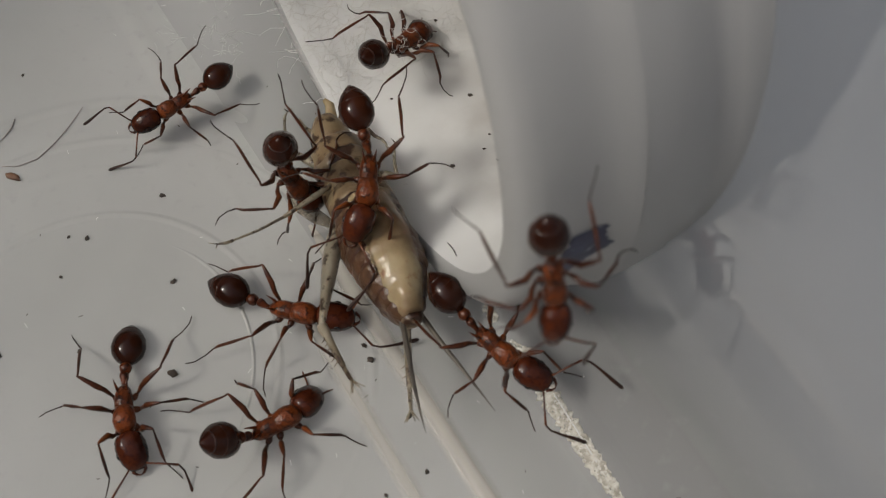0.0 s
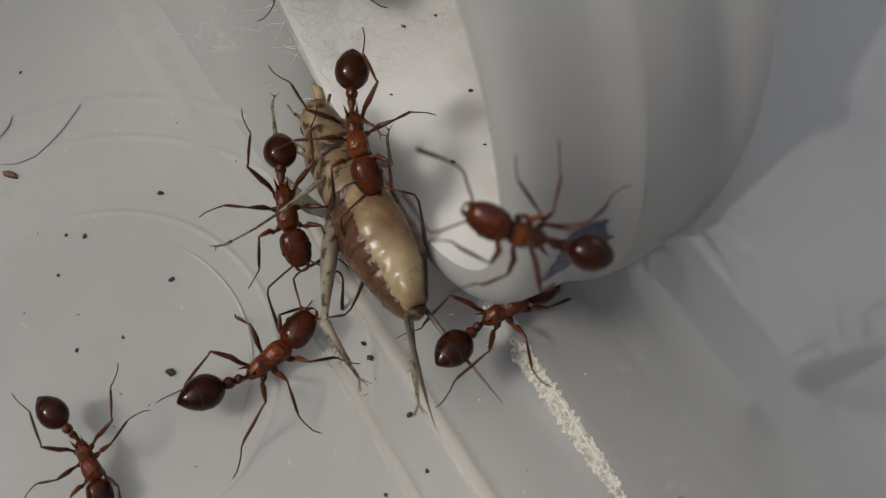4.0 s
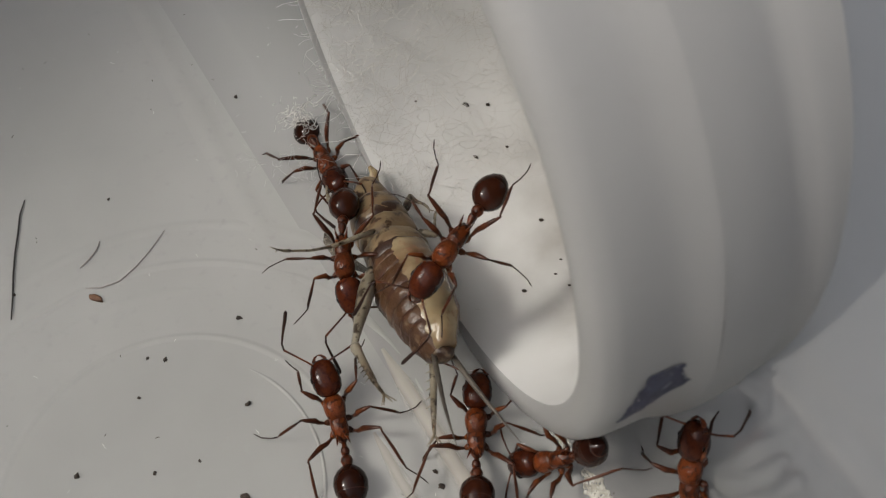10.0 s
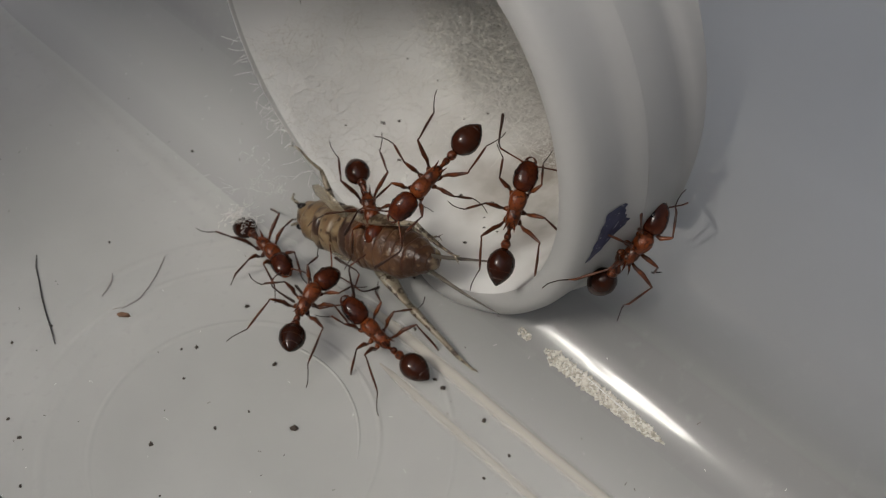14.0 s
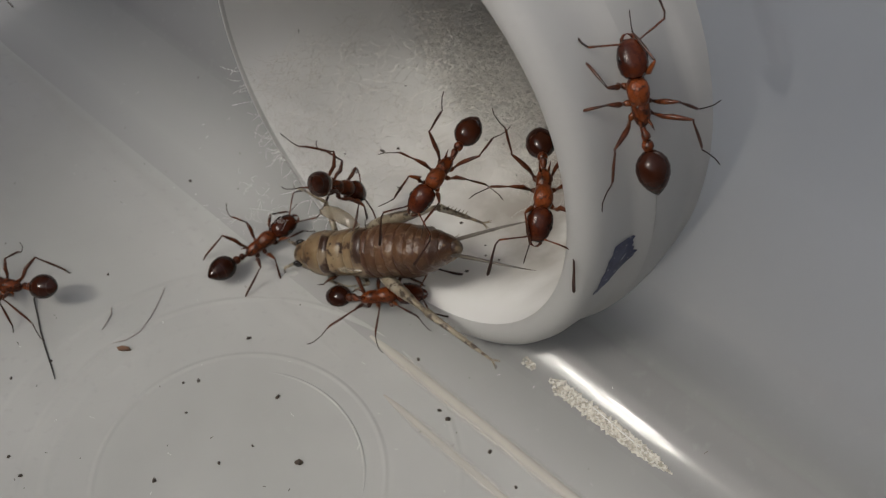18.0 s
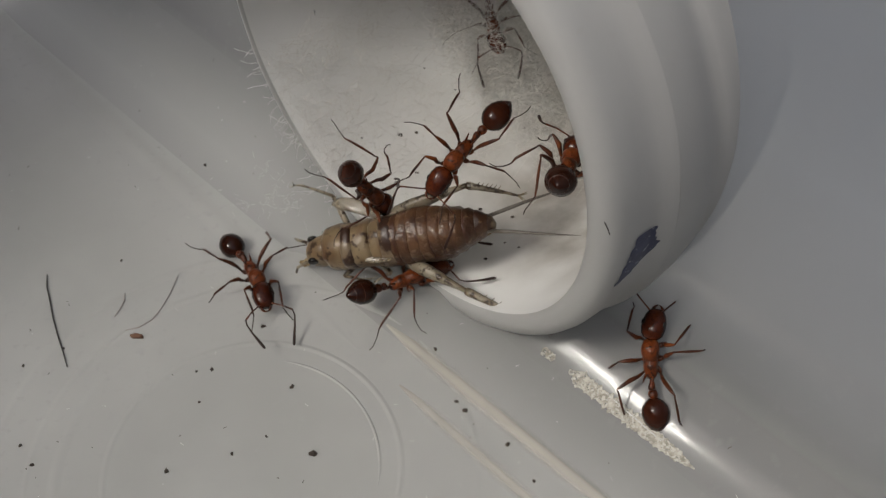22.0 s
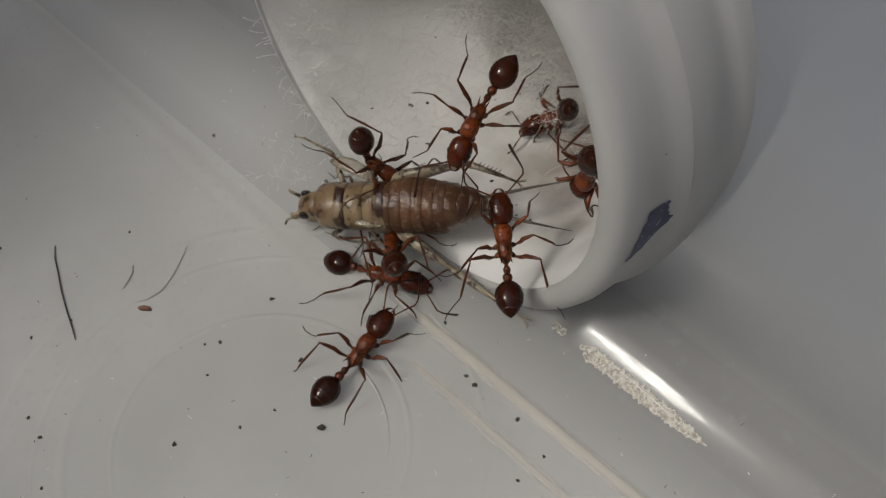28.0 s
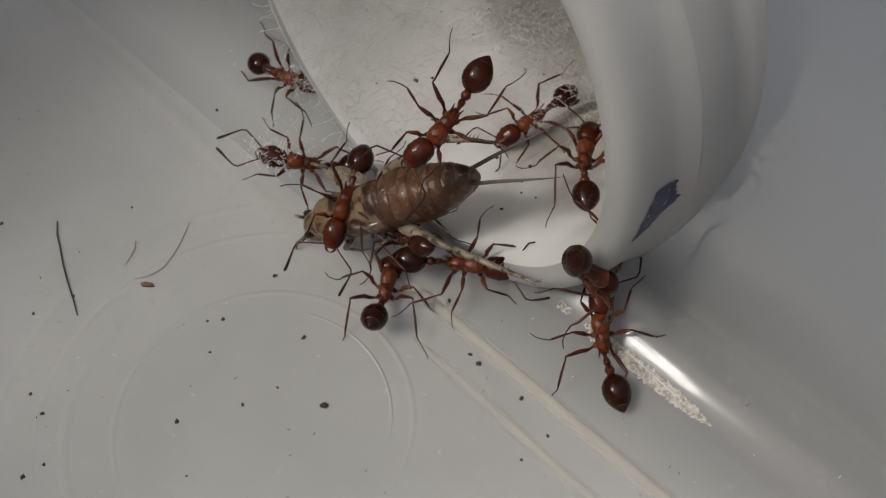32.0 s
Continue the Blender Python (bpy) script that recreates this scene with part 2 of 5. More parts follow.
# lit copy of the tube's plastic, paler to brighten the mouth
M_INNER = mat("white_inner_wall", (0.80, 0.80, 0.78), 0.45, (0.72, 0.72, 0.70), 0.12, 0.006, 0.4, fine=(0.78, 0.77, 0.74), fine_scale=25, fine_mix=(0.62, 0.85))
# dirt and painted shade, grey-brown, off the open side and in from the mouth
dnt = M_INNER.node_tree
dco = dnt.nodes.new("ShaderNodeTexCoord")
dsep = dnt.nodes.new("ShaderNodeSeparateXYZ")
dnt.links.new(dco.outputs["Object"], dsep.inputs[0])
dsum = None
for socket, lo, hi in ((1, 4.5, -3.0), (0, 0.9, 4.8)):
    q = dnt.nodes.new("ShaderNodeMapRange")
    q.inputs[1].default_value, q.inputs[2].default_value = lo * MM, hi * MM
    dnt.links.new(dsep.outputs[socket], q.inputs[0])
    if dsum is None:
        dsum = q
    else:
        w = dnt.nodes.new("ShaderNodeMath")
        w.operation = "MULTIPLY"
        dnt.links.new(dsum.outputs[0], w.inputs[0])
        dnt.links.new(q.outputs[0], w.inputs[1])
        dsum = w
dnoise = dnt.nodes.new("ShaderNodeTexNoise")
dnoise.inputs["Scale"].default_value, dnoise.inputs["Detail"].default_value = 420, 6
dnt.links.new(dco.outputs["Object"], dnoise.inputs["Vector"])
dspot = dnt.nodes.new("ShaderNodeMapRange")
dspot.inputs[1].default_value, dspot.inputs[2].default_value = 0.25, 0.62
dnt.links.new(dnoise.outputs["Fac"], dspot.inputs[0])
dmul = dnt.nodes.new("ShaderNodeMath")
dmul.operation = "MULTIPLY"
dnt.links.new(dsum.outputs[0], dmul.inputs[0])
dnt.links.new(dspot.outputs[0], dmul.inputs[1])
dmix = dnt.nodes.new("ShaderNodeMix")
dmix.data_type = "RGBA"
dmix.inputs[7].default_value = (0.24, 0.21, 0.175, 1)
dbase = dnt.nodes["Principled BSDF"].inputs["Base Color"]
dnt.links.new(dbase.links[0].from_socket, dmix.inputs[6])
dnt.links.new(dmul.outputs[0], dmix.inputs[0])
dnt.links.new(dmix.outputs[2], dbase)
M_INK = mat("blue_ink", (0.012, 0.017, 0.055), 0.4, (0.05, 0.06, 0.14), 1.6, 0.002, mix=(0.45, 0.8), fine=(0.34, 0.35, 0.40), fine_scale=5, fine_mix=(0.62, 0.7))
M_WORN = mat("worn_blue_ink", (0.05, 0.06, 0.15), 0.4, (0.30, 0.31, 0.36), 1.1, 0.002, mix=(0.38, 0.56), fine=(0.36, 0.37, 0.40), fine_scale=3, fine_mix=(0.5, 0.62))
M_COTTON = mat("cotton_fibre", (0.72, 0.71, 0.68), 0.7, (0.60, 0.58, 0.54), 0.5, 0.0)
M_PAPER = mat("white_paper", (0.66, 0.655, 0.63), 0.8, (0.60, 0.595, 0.575), 0.05, 0.01)
M_WEB = mat("loose_fibre", (0.56, 0.55, 0.53), 0.6, (0.48, 0.47, 0.455), 0.5)
M_TABLE = mat("table_top", (0.16, 0.14, 0.12), 0.5, (0.12, 0.10, 0.09), 0.02, 0.01)
M_HEAD = mat("ant_head", (0.080, 0.017, 0.0052), 0.17, (0.015, 0.004, 0.0025), 1.4, 0.03, 0.24, fine=(0.032, 0.007, 0.0035), fine_scale=5, fine_mix=(0.45, 0.66), random_tint=0.25)
M_THORAX = mat("ant_thorax", (0.150, 0.034, 0.0075), 0.28, (0.032, 0.008, 0.0032), 1.8, 0.08, 0.28, fine=(0.022, 0.006, 0.003), fine_scale=4, fine_mix=(0.5, 0.64), random_tint=0.22, sss=0.1)
M_GASTER = mat("ant_gaster", (0.030, 0.0082, 0.0036), 0.09, (0.011, 0.0035, 0.0023), 0.8, 0.003, 0.24, random_tint=0.4)
M_GBAND = mat("ant_gaster_edge", (0.030, 0.010, 0.006), 0.25, (0.05, 0.016, 0.008), 2.0, 0.004)
M_LEG = mat("ant_leg", (0.17, 0.045, 0.010), 0.3, (0.05, 0.013, 0.005), 1.5, 0.006, 0.35, fine=(0.03, 0.010, 0.005), fine_scale=4, fine_mix=(0.5, 0.75), random_tint=0.2)
M_SHIN = mat("ant_shin", (0.085, 0.023, 0.007), 0.32, (0.022, 0.008, 0.004), 1.8, 0.006, 0.35, random_tint=0.2)
M_TARSUS = mat("ant_tarsus", (0.016, 0.007, 0.005), 0.45, (0.035, 0.012, 0.006), 2.0, 0.004, 0.3)
M_EYE = mat("insect_eye", (0.006, 0.005, 0.005), 0.12, (0.012, 0.008, 0.006), 8.0, 0.006)
M_CRICKET = mat("cricket_skin", (0.275, 0.205, 0.120), 0.36, (0.150, 0.095, 0.048), 0.8, 0.06, 0.4, fine=(0.045, 0.021, 0.010), fine_scale=3.6, fine_mix=(0.56, 0.64), sss=0.3)
M_BELLY = mat("cricket_belly", (0.40, 0.315, 0.185), 0.27, (0.17, 0.105, 0.055), 0.7, 0.03, 0.4, fine=(0.25, 0.135, 0.078), fine_scale=5, fine_mix=(0.56, 0.74), sss=0.3)
M_BANDS = mat("cricket_abdomen", (0.122, 0.060, 0.029), 0.34, (0.043, 0.018, 0.009), 0.9, 0.09, 0.36, fine=(0.16, 0.10, 0.058), fine_scale=4.5, fine_mix=(0.57, 0.69), sss=0.25)
M_DARK = mat("cricket_dark_band", (0.036, 0.015, 0.008), 0.34, (0.20, 0.145, 0.09), 1.3, 0.03, mix=(0.49, 0.56))
M_CLEG = mat("cricket_leg", (0.34, 0.30, 0.225), 0.32, (0.17, 0.13, 0.08), 1.1, 0.03, 0.4, fine=(0.05, 0.03, 0.016), fine_scale=3.6, fine_mix=(0.51, 0.60), sss=0.15)
M_SPIKE = mat("cricket_cercus", (0.05, 0.042, 0.034), 0.42, (0.14, 0.12, 0.095), 1.2, 0.01)
M_MEMBRANE = mat("wing_bud", (0.36, 0.32, 0.25), 0.24, (0.24, 0.195, 0.13), 1.0, 0.02, fine=(0.10, 0.06, 0.03), fine_scale=4, fine_mix=(0.57, 0.66))


def see_through(material, solid):
    """Lets some of the light straight through a thin skin or clear plastic."""
    nt = material.node_tree
    mixer, clear = nt.nodes.new("ShaderNodeMixShader"), nt.nodes.new("ShaderNodeBsdfTransparent")
    mixer.inputs[0].default_value = solid
    nt.links.new(clear.outputs[0], mixer.inputs[1])
    nt.links.new(nt.nodes["Principled BSDF"].outputs[0], mixer.inputs[2])
    nt.links.new(mixer.outputs[0], nt.nodes["Material Output"].inputs[0])


see_through(M_MEMBRANE, 0.6)
see_through(M_CLEG, 0.82)
see_through(M_GLUE, 0.62)
see_through(M_FLOOR, 0.62)


def soft_ridge(name, centre, lean, half, solid):
    """A moulded ridge with painted-in sheen that thins out to both sides of its line along the wall."""
    m = M_RIDGE.copy()
    m.name = name
    nt = m.node_tree
    co = nt.nodes.new("ShaderNodeTexCoord")
    dot = nt.nodes.new("ShaderNodeVectorMath")
    dot.operation = "DOT_PRODUCT"
    c, n = math.cos(radians(44)), math.sin(radians(44))
    dot.inputs[1].default_value = (c + lean * n, n - lean * c, 0)
    off, size, ramp = nt.nodes.new("ShaderNodeMath"), nt.nodes.new("ShaderNodeMath"), nt.nodes.new("ShaderNodeMapRange")
    off.operation, size.operation, ramp.interpolation_type = "SUBTRACT", "ABSOLUTE", "SMOOTHSTEP"
    off.inputs[1].default_value = (centre + lean * 5) * MM
    ramp.inputs[1].default_value, ramp.inputs[2].default_value, ramp.inputs[3].default_value, ramp.inputs[4].default_value = 0.05 * half * MM, half * MM, solid, 0.0
    mixer, clear = nt.nodes.new("ShaderNodeMixShader"), nt.nodes.new("ShaderNodeBsdfTransparent")
    nt.links.new(co.outputs["Object"], dot.inputs[0])
    nt.links.new(dot.outputs["Value"], off.inputs[0])
    nt.links.new(off.outputs[0], size.inputs[0])
    nt.links.new(size.outputs[0], ramp.inputs[0])
    nt.links.new(ramp.outputs[0], mixer.inputs[0])
    nt.links.new(clear.outputs[0], mixer.inputs[1])
    nt.links.new(nt.nodes["Principled BSDF"].outputs[0], mixer.inputs[2])
    nt.links.new(mixer.outputs[0], nt.nodes["Material Output"].inputs[0])
    return m


RIDGES = {2.98: soft_ridge("wall_foot_ridge", 2.98, 0.0, 0.40, 0.62), 1.62: soft_ridge("floor_ridge", 1.62, 0.02, 0.34, 0.45)}
M_SPECK = mat("dark_crumb", (0.022, 0.015, 0.011), 0.6, (0.06, 0.04, 0.025), 6.0, 0.02)
M_BROWN = mat("brown_flake", (0.20, 0.10, 0.055), 0.6, (0.13, 0.06, 0.03), 5.0, 0.02)
M_HAIR = mat("dark_hair", (0.035, 0.03, 0.028), 0.45)
M_THREAD = mat("pale_thread", (0.30, 0.26, 0.24), 0.5)


# ---- mesh helpers ----
def mesh_of(bm, name, material, smooth=True):
    me = bpy.data.meshes.new(name)
    bm.normal_update()
    bm.to_mesh(me)
    bm.free()
    if smooth:
        me.polygons.foreach_set("use_smooth", [True] * len(me.polygons))
    for m in (material if isinstance(material, (list, tuple)) else [material]):
        me.materials.append(m)
    return me


def part(name, bm, material, parent, label="", m=None, smooth=True):
    ob = new(name, mesh_of(bm, name, material, smooth))
    ob.parent = parent
    if m is not None:
        ob.matrix_basis = m
    if label:
        tagged(ob, label)
    return ob


def thing(name, bm, material, label, category="", kind="", group="", smooth=True):
    ob = new(name, mesh_of(bm, name, material, smooth))
    return tagged(ob, label, category, group, kind)


def mm(*p):
    return Vector(p) * MM


def tube(bm, pts, radii, seg=8, flat=1.0, cap=True, up=None):
    """A round limb along pts (mm), with a radius at each point; flat squeezes it."""
    pts = [Vector(p) for p in pts]
    rings = []
    side0 = None
    for i, p in enumerate(pts):
        d = (pts[min(i + 1, len(pts) - 1)] - pts[max(i - 1, 0)]).normalized()
        ref = Vector(up) if up else (side0 if side0 else (Vector((0, 0, 1)) if abs(d.z) < 0.9 else Vector((0, 1, 0))))
        a = (ref - d * ref.dot(d)).normalized()
        if not up:
            side0 = a
        b = d.cross(a)
        ring = []
        for k in range(seg):
            th = 2 * math.pi * k / seg
            ring.append(bm.verts.new((p + (a * math.sin(th) + b * (math.cos(th) * flat)) * radii[i]) * MM))
        rings.append(ring)
    for r, s in zip(rings, rings[1:]):
        for k in range(seg):
            bm.faces.new((r[k], r[(k + 1) % seg], s[(k + 1) % seg], s[k]))
    if cap:
        bm.faces.new(rings[0][::-1])
        bm.faces.new(rings[-1])
    return rings


def loft(bm, rows, seg=16, power=2.0):
    """A body along x from rows (x, y, z, half width, half height); a power over 2 squares its section."""
    rings = []
    for x, y, z, w, h in rows:
        ring = []
        for k in range(seg):
            th = 2 * math.pi * k / seg
            c, s = math.cos(th), math.sin(th)
            c = math.copysign(abs(c) ** (2 / power), c)
            s = math.copysign(abs(s) ** (2 / power), s)
            ring.append(bm.verts.new(mm(x, y + w * c, z + h * s)))
        rings.append(ring)
    for r, s in zip(rings, rings[1:]):
        for k in range(seg):
            bm.faces.new((r[k], r[(k + 1) % seg], s[(k + 1) % seg], s[k]))
    bm.faces.new(rings[0][::-1])
    bm.faces.new(rings[-1])
    bmesh.ops.recalc_face_normals(bm, faces=bm.faces[:])


def egg(bm, c, r, seg=14, point=0.0, squash=0.0):
    """An egg at c with radii r, drawn to a point at its -x end by `point`."""
    rows = []
    n = seg
    for i in range(n + 1):
        a = math.pi * (0.03 + 0.94 * i / n)
        x = math.cos(a)
        w = math.sin(a)
        if x < 0:
            w *= 1 - point * (-x) ** 1.5
        rows.append((c[0] + r[0] * x, c[1], c[2] + squash * x, r[1] * w, r[2] * w))
    loft(bm, rows, seg + 2)


def lump(bm, c, r, rnd, sub=2, rough=0.25):
    g = bmesh.ops.create_icosphere(bm, subdivisions=sub, radius=1.0)
    off = Vector((rnd.random(), rnd.random(), rnd.random())) * 50
    for v in g["verts"]:
        k = 1 + rough * noise.noise(v.co * 1.7 + off)
        v.co = mm(c[0] + v.co.x * r[0] * k, c[1] + v.co.y * r[1] * k, c[2] + v.co.z * r[2] * k)


def slab(bm, lo, hi, m=None):
    g = bmesh.ops.create_cube(bm, size=1.0)
    for v in g["verts"]:
        p = Vector([(a + b) / 2 + c * (b - a) for a, b, c in zip(lo, hi, v.co)])
        v.co = (m @ p if m else p) * MM


# ---- the plastic box: floor, wall with its hollow corner, far walls, table ----
AZ = radians(44.0)
NRM = Vector((math.cos(AZ), math.sin(AZ), 0))
ALONG = Vector((math.sin(AZ), -math.cos(AZ), 0))


def wp(u, d, z):
    return ALONG * u + NRM * d + Vector((0, 0, z))


TO_WALL = Matrix((ALONG, NRM, (0, 0, 1))).transposed().to_4x4()
FOOT, FILLET, DRAFT = 2.8, 5.5, 0.15
TUBE_C = Vector((4.62, 2.71, 8.11))
TUBE_A = radians(40.4)
TUBE_X = Vector((math.cos(TUBE_A), math.sin(TUBE_A), 0))
R_IN, R_OUT = 7.9, 9.2

bm = bmesh.new()
us = [-45 + 90 * i / 60 for i in range(61)]
ds = [-58 + (FOOT + 58) * (i / 40) ** 0.75 for i in range(41)]
grid = [[bm.verts.new(wp(u, d, 0) * MM) for d in ds] for u in us]
for i in range(60):
    for j in range(40):
        bm.faces.new((grid[i][j], grid[i + 1][j], grid[i + 1][j + 1], grid[i][j + 1]))
floor = thing("floor", bm, M_FLOOR, "pale frosted clear plastic floor of a small box", "floor", "structure")

PROFILE = []
A0 = math.atan(DRAFT)
for i in range(29):
    a = (math.pi / 2 - A0) * i / 28
    PROFILE.append((FOOT + FILLET * math.sin(a), FILLET * (1 - math.cos(a))))
d1, z1 = PROFILE[-1]
for i in range(1, 41):
    PROFILE.append((d1 + DRAFT * 0.62 * i, z1 + 0.62 * i))
bm = bmesh.new()
us = [-45 + 0.45 * i for i in range(201)]


def in_tube(p, r):
    q = p / MM - TUBE_C
    s = q.dot(TUBE_X)
    v = q - TUBE_X * s
    side = v.dot(Vector((-TUBE_X.y, TUBE_X.x, 0))) / max(v.length, 1e-6)
    return s > 0.25 and v.length < r - 0.62 * float(np.interp(side, [-0.1, 0.45], [0, 1]))


def dished(u, d, z):
    """The hollow corner dips to the tube's lower edge in front of its mouth."""
    p = wp(u, d, z)
    q = p - TUBE_C
    side = q.dot(Vector((-TUBE_X.y, TUBE_X.x, 0)))
    if abs(side) < 8.0 and q.dot(TUBE_X) < 0.9:
        p.z = min(p.z, TUBE_C.z - math.sqrt(8.0 ** 2 - side ** 2))
    return p * MM


grid = [[bm.verts.new(dished(u, d, z)) for d, z in PROFILE] for u in us]


for i in range(200):
    for j in range(len(PROFILE) - 1):
        f = (grid[i][j], grid[i + 1][j], grid[i + 1][j + 1], grid[i][j + 1])
        if all(in_tube(v.co, 9.0) for v in f):
            continue
        bm.faces.new(f)
bmesh.ops.delete(bm, geom=[v for v in bm.verts if not v.link_faces], context="VERTS")
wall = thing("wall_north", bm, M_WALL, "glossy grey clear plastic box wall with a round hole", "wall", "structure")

# sides out of view; west and south raised to block light from the sky
for name, lo, hi in (("wall_south", (-46, -59.2, -1.2), (46, -58, 50)), ("wall_west", (-26.2, -58, -1.2), (-25, 12, 44)), ("wall_east", (45, -58, -1.2), (46.2, 12, 50))):
    bm = bmesh.new()
    slab(bm, lo, hi, TO_WALL)
    thing(name, bm, M_SIDE, "unseen clear grey plastic side wall of the box", "wall", "structure", smooth=False)
bm = bmesh.new()
slab(bm, (-600, -600, -24), (600, 600, -4.2))
thing("table", bm, M_TABLE, "dark wooden table top under the plastic box", "table", "structure", smooth=False)

def swell(name, line, width, height, material, parent, label="", lift=0.0):
    """A low rounded swelling, `width` across, along a line of (point, side) pairs."""
    b = bmesh.new()
    rows = []
    for i, (p, side) in enumerate(line):
        end = min(1.0, 4.0 * min(i, len(line) - 1 - i) / len(line) + 0.02)
        w = width * (1 + 0.15 * noise.noise(p * 0.5)) * min(1.0, 0.05 + 2.0 * end)
        rows.append([b.verts.new((p + side * (w * k / 8) + Vector((0, 0, 0.004 + lift + height * end * math.cos(math.pi * k / 8) ** 2))) * MM) for k in range(-4, 5)])
    for r, q in zip(rows, rows[1:]):
        for k in range(8):
            b.faces.new((r[k], q[k], q[k + 1], r[k + 1]))
    bmesh.ops.recalc_face_normals(b, faces=b.faces[:])
    if b.faces[0].normal.z < 0:
        bmesh.ops.reverse_faces(b, faces=b.faces[:])
    return part(name, b, material, parent, label)


def corner_z(d):
    return 0.0 if d < FOOT else FILLET - math.sqrt(FILLET ** 2 - (d - FOOT) ** 2)


bm = bmesh.new()
slab(bm, (-90, -110, -4.1), (90, 60, -3.9), TO_WALL)
thing("paper_sheet", bm, M_PAPER, "plain white paper lying under the clear plastic box", "paper", smooth=False)

# low moulded ridges that run along the foot of the wall
for d, u0, u1, w, h, lean in ((2.98, 3.0, 30, 0.95, 0.10, 0.0), (1.62, 5, 30, 0.8, 0.06, 0.02), (1.55, -24, 3, 0.9, 0.035, 0.035)):
    line = []
    for i in range(61):
        u = u0 + (u1 - u0) * i / 60
        dd = d - lean * (u - 5)
        line.append((wp(u, dd, corner_z(dd)), NRM))
    swell("ridge", line, w, h, RIDGES.get(d, M_FLOOR), floor, "low rounded moulded ridge along the wall's foot", 0.03 if d > 2.9 else 0.0)

# shallow mould rings in the floor
for r, w, h, a0, a1 in ((4.62, 0.26, 0.024, -40, 215), (7.0, 0.30, 0.022, -30, 200), (3.95, 0.12, 0.034, -12, 80), (8.3, 0.4, 0.020, 60, 240), (6.1, 0.45, 0.020, 100, 230)):
    line = []
    for i in range(101):
        a = radians(a0 + (a1 - a0) * i / 100)
        side = Vector((math.cos(a), math.sin(a), 0))
        line.append((Vector((0.03, -5.3, 0)) + side * r, side))
    swell("mould_ring", line, w, h, M_FLOOR, floor)

# smear of clear glue, and an added pale rod for the light streak
bm = bmesh.new()
for u0, u1, wide in ((7.75, 8.3, 0.14), (8.9, 13.9, 0.215)):
    steps = int((u1 - u0) / 0.02)
    rows = []
    for i in range(steps + 1):
        u = u0 + (u1 - u0) * i / steps
        f = i / steps
        mid = 5.52 - 0.006 * (u - 9)
        half = wide * (1 - 0.25 * max(0, f - 0.45) / 0.55) * (1 + 0.35 * noise.noise(Vector((u * 2.2, 1, 0))) + 0.45 * noise.noise(Vector((u * 9, 7, 0)))) * min(1, 0.25 + f * 9, 0.1 + (1 - f) * 6)
        row = []
        for j in range(19):
            d = mid + half * (j / 9 - 1)
            p = wp(u, d, corner_z(d))
            p.z += 0.012 + (0 if j in (0, 18) else 0.025 + 0.030 * noise.noise(p * 9) + 0.035 * noise.noise(p * 21))
            row.append(bm.verts.new(p * MM))
        rows.append(row)
    for i in range(steps):
        for j in range(18):
            gap = noise.noise(Vector((i * 0.17, j * 0.42, 9))) + 0.5 * noise.noise(Vector((i * 0.45, j * 0.9, 4)))
            if gap < 0.62 - 0.40 * max(0.0, 1 - i * 0.02 / 1.2):
                bm.faces.new((rows[i][j], rows[i + 1][j], rows[i + 1][j + 1], rows[i][j + 1]))
bmesh.ops.delete(bm, geom=[v for v in bm.verts if not v.link_faces], context="VERTS")
tagged(thing("glue_smear", bm, M_GLUE, "rough dried clear glue along the foot of the plastic wall", "glue", "stuff"))
bm = bmesh.new()
pts = []
for i in range(41):
    u = 10.2 + 2.9 * i / 40
    d = 5.66 - 0.05 * (u - 10.2)
    pts.append(wp(u, d, corner_z(d) + 0.012))
tube(bm, pts, [0.034 * min(1, 0.2 + i / 5, (41 - i) / 12) * (1 + 0.5 * noise.noise(Vector((i * 0.6, 2, 0)))) for i in range(41)], 10, flat=0.75)
ob = new("wall_bevel", mesh_of(bm, "wall_bevel", M_STREAK))
ob.parent = wall
tagged(ob, "thin pale rod in place of a streak of light at the wall's foot")

# ---- the white tube that comes through the wall ----
tube_thing = tagged(new("feeding_tube"), "white plastic tube with a thick rounded rim, set through the wall", "tube")
tube_thing.matrix_basis = Matrix.Translation(TUBE_C * MM) @ Matrix((TUBE_X, Vector((-TUBE_X.y, TUBE_X.x, 0)), (0, 0, 1))).transposed().to_4x4()


def turned(rows, seg=128, wobble=0.0, uneven=False):
    """A body turned about x from rows (x, r)."""
    b = bmesh.new()
    rings = []
    for x, r in rows:
        thin = lambda k: 7.9 + (r - 7.9) * (1 - 0.9 * float(np.interp(math.cos(6.2832 * k / seg), [-0.1, 0.45], [0, 1])) * max(0.0, 1 - max(x - 2.2, 0) / 5)) if uneven and r > 7.9 else r
        rings.append([b.verts.new(mm(x + wobble * noise.noise(Vector((math.cos(6.2832 * k / seg) * 2, math.sin(6.2832 * k / seg) * 2, 3))), thin(k) * math.cos(6.2832 * k / seg), thin(k) * math.sin(6.2832 * k / seg))) for k in range(seg)])
    for p, q in zip(rings, rings[1:]):
        for k in range(seg):
            b.faces.new((p[k], q[k], q[(k + 1) % seg], p[(k + 1) % seg]))
    return b


lip = [(0.06, 7.9), (0.02, 7.93), (-0.05, 8.04), (-0.1, 8.28), (-0.04, 8.56), (0.14, 8.76), (0.45, 8.86), (1.0, 8.9), (1.4, 8.92), (1.75, 9.0), (2.0, 9.12), (2.2, 9.18)]
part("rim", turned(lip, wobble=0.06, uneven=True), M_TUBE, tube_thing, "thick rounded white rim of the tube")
barrel = [(34, 7.7), (12, 7.8), (2.2, 7.9), (0.06, 7.9)]
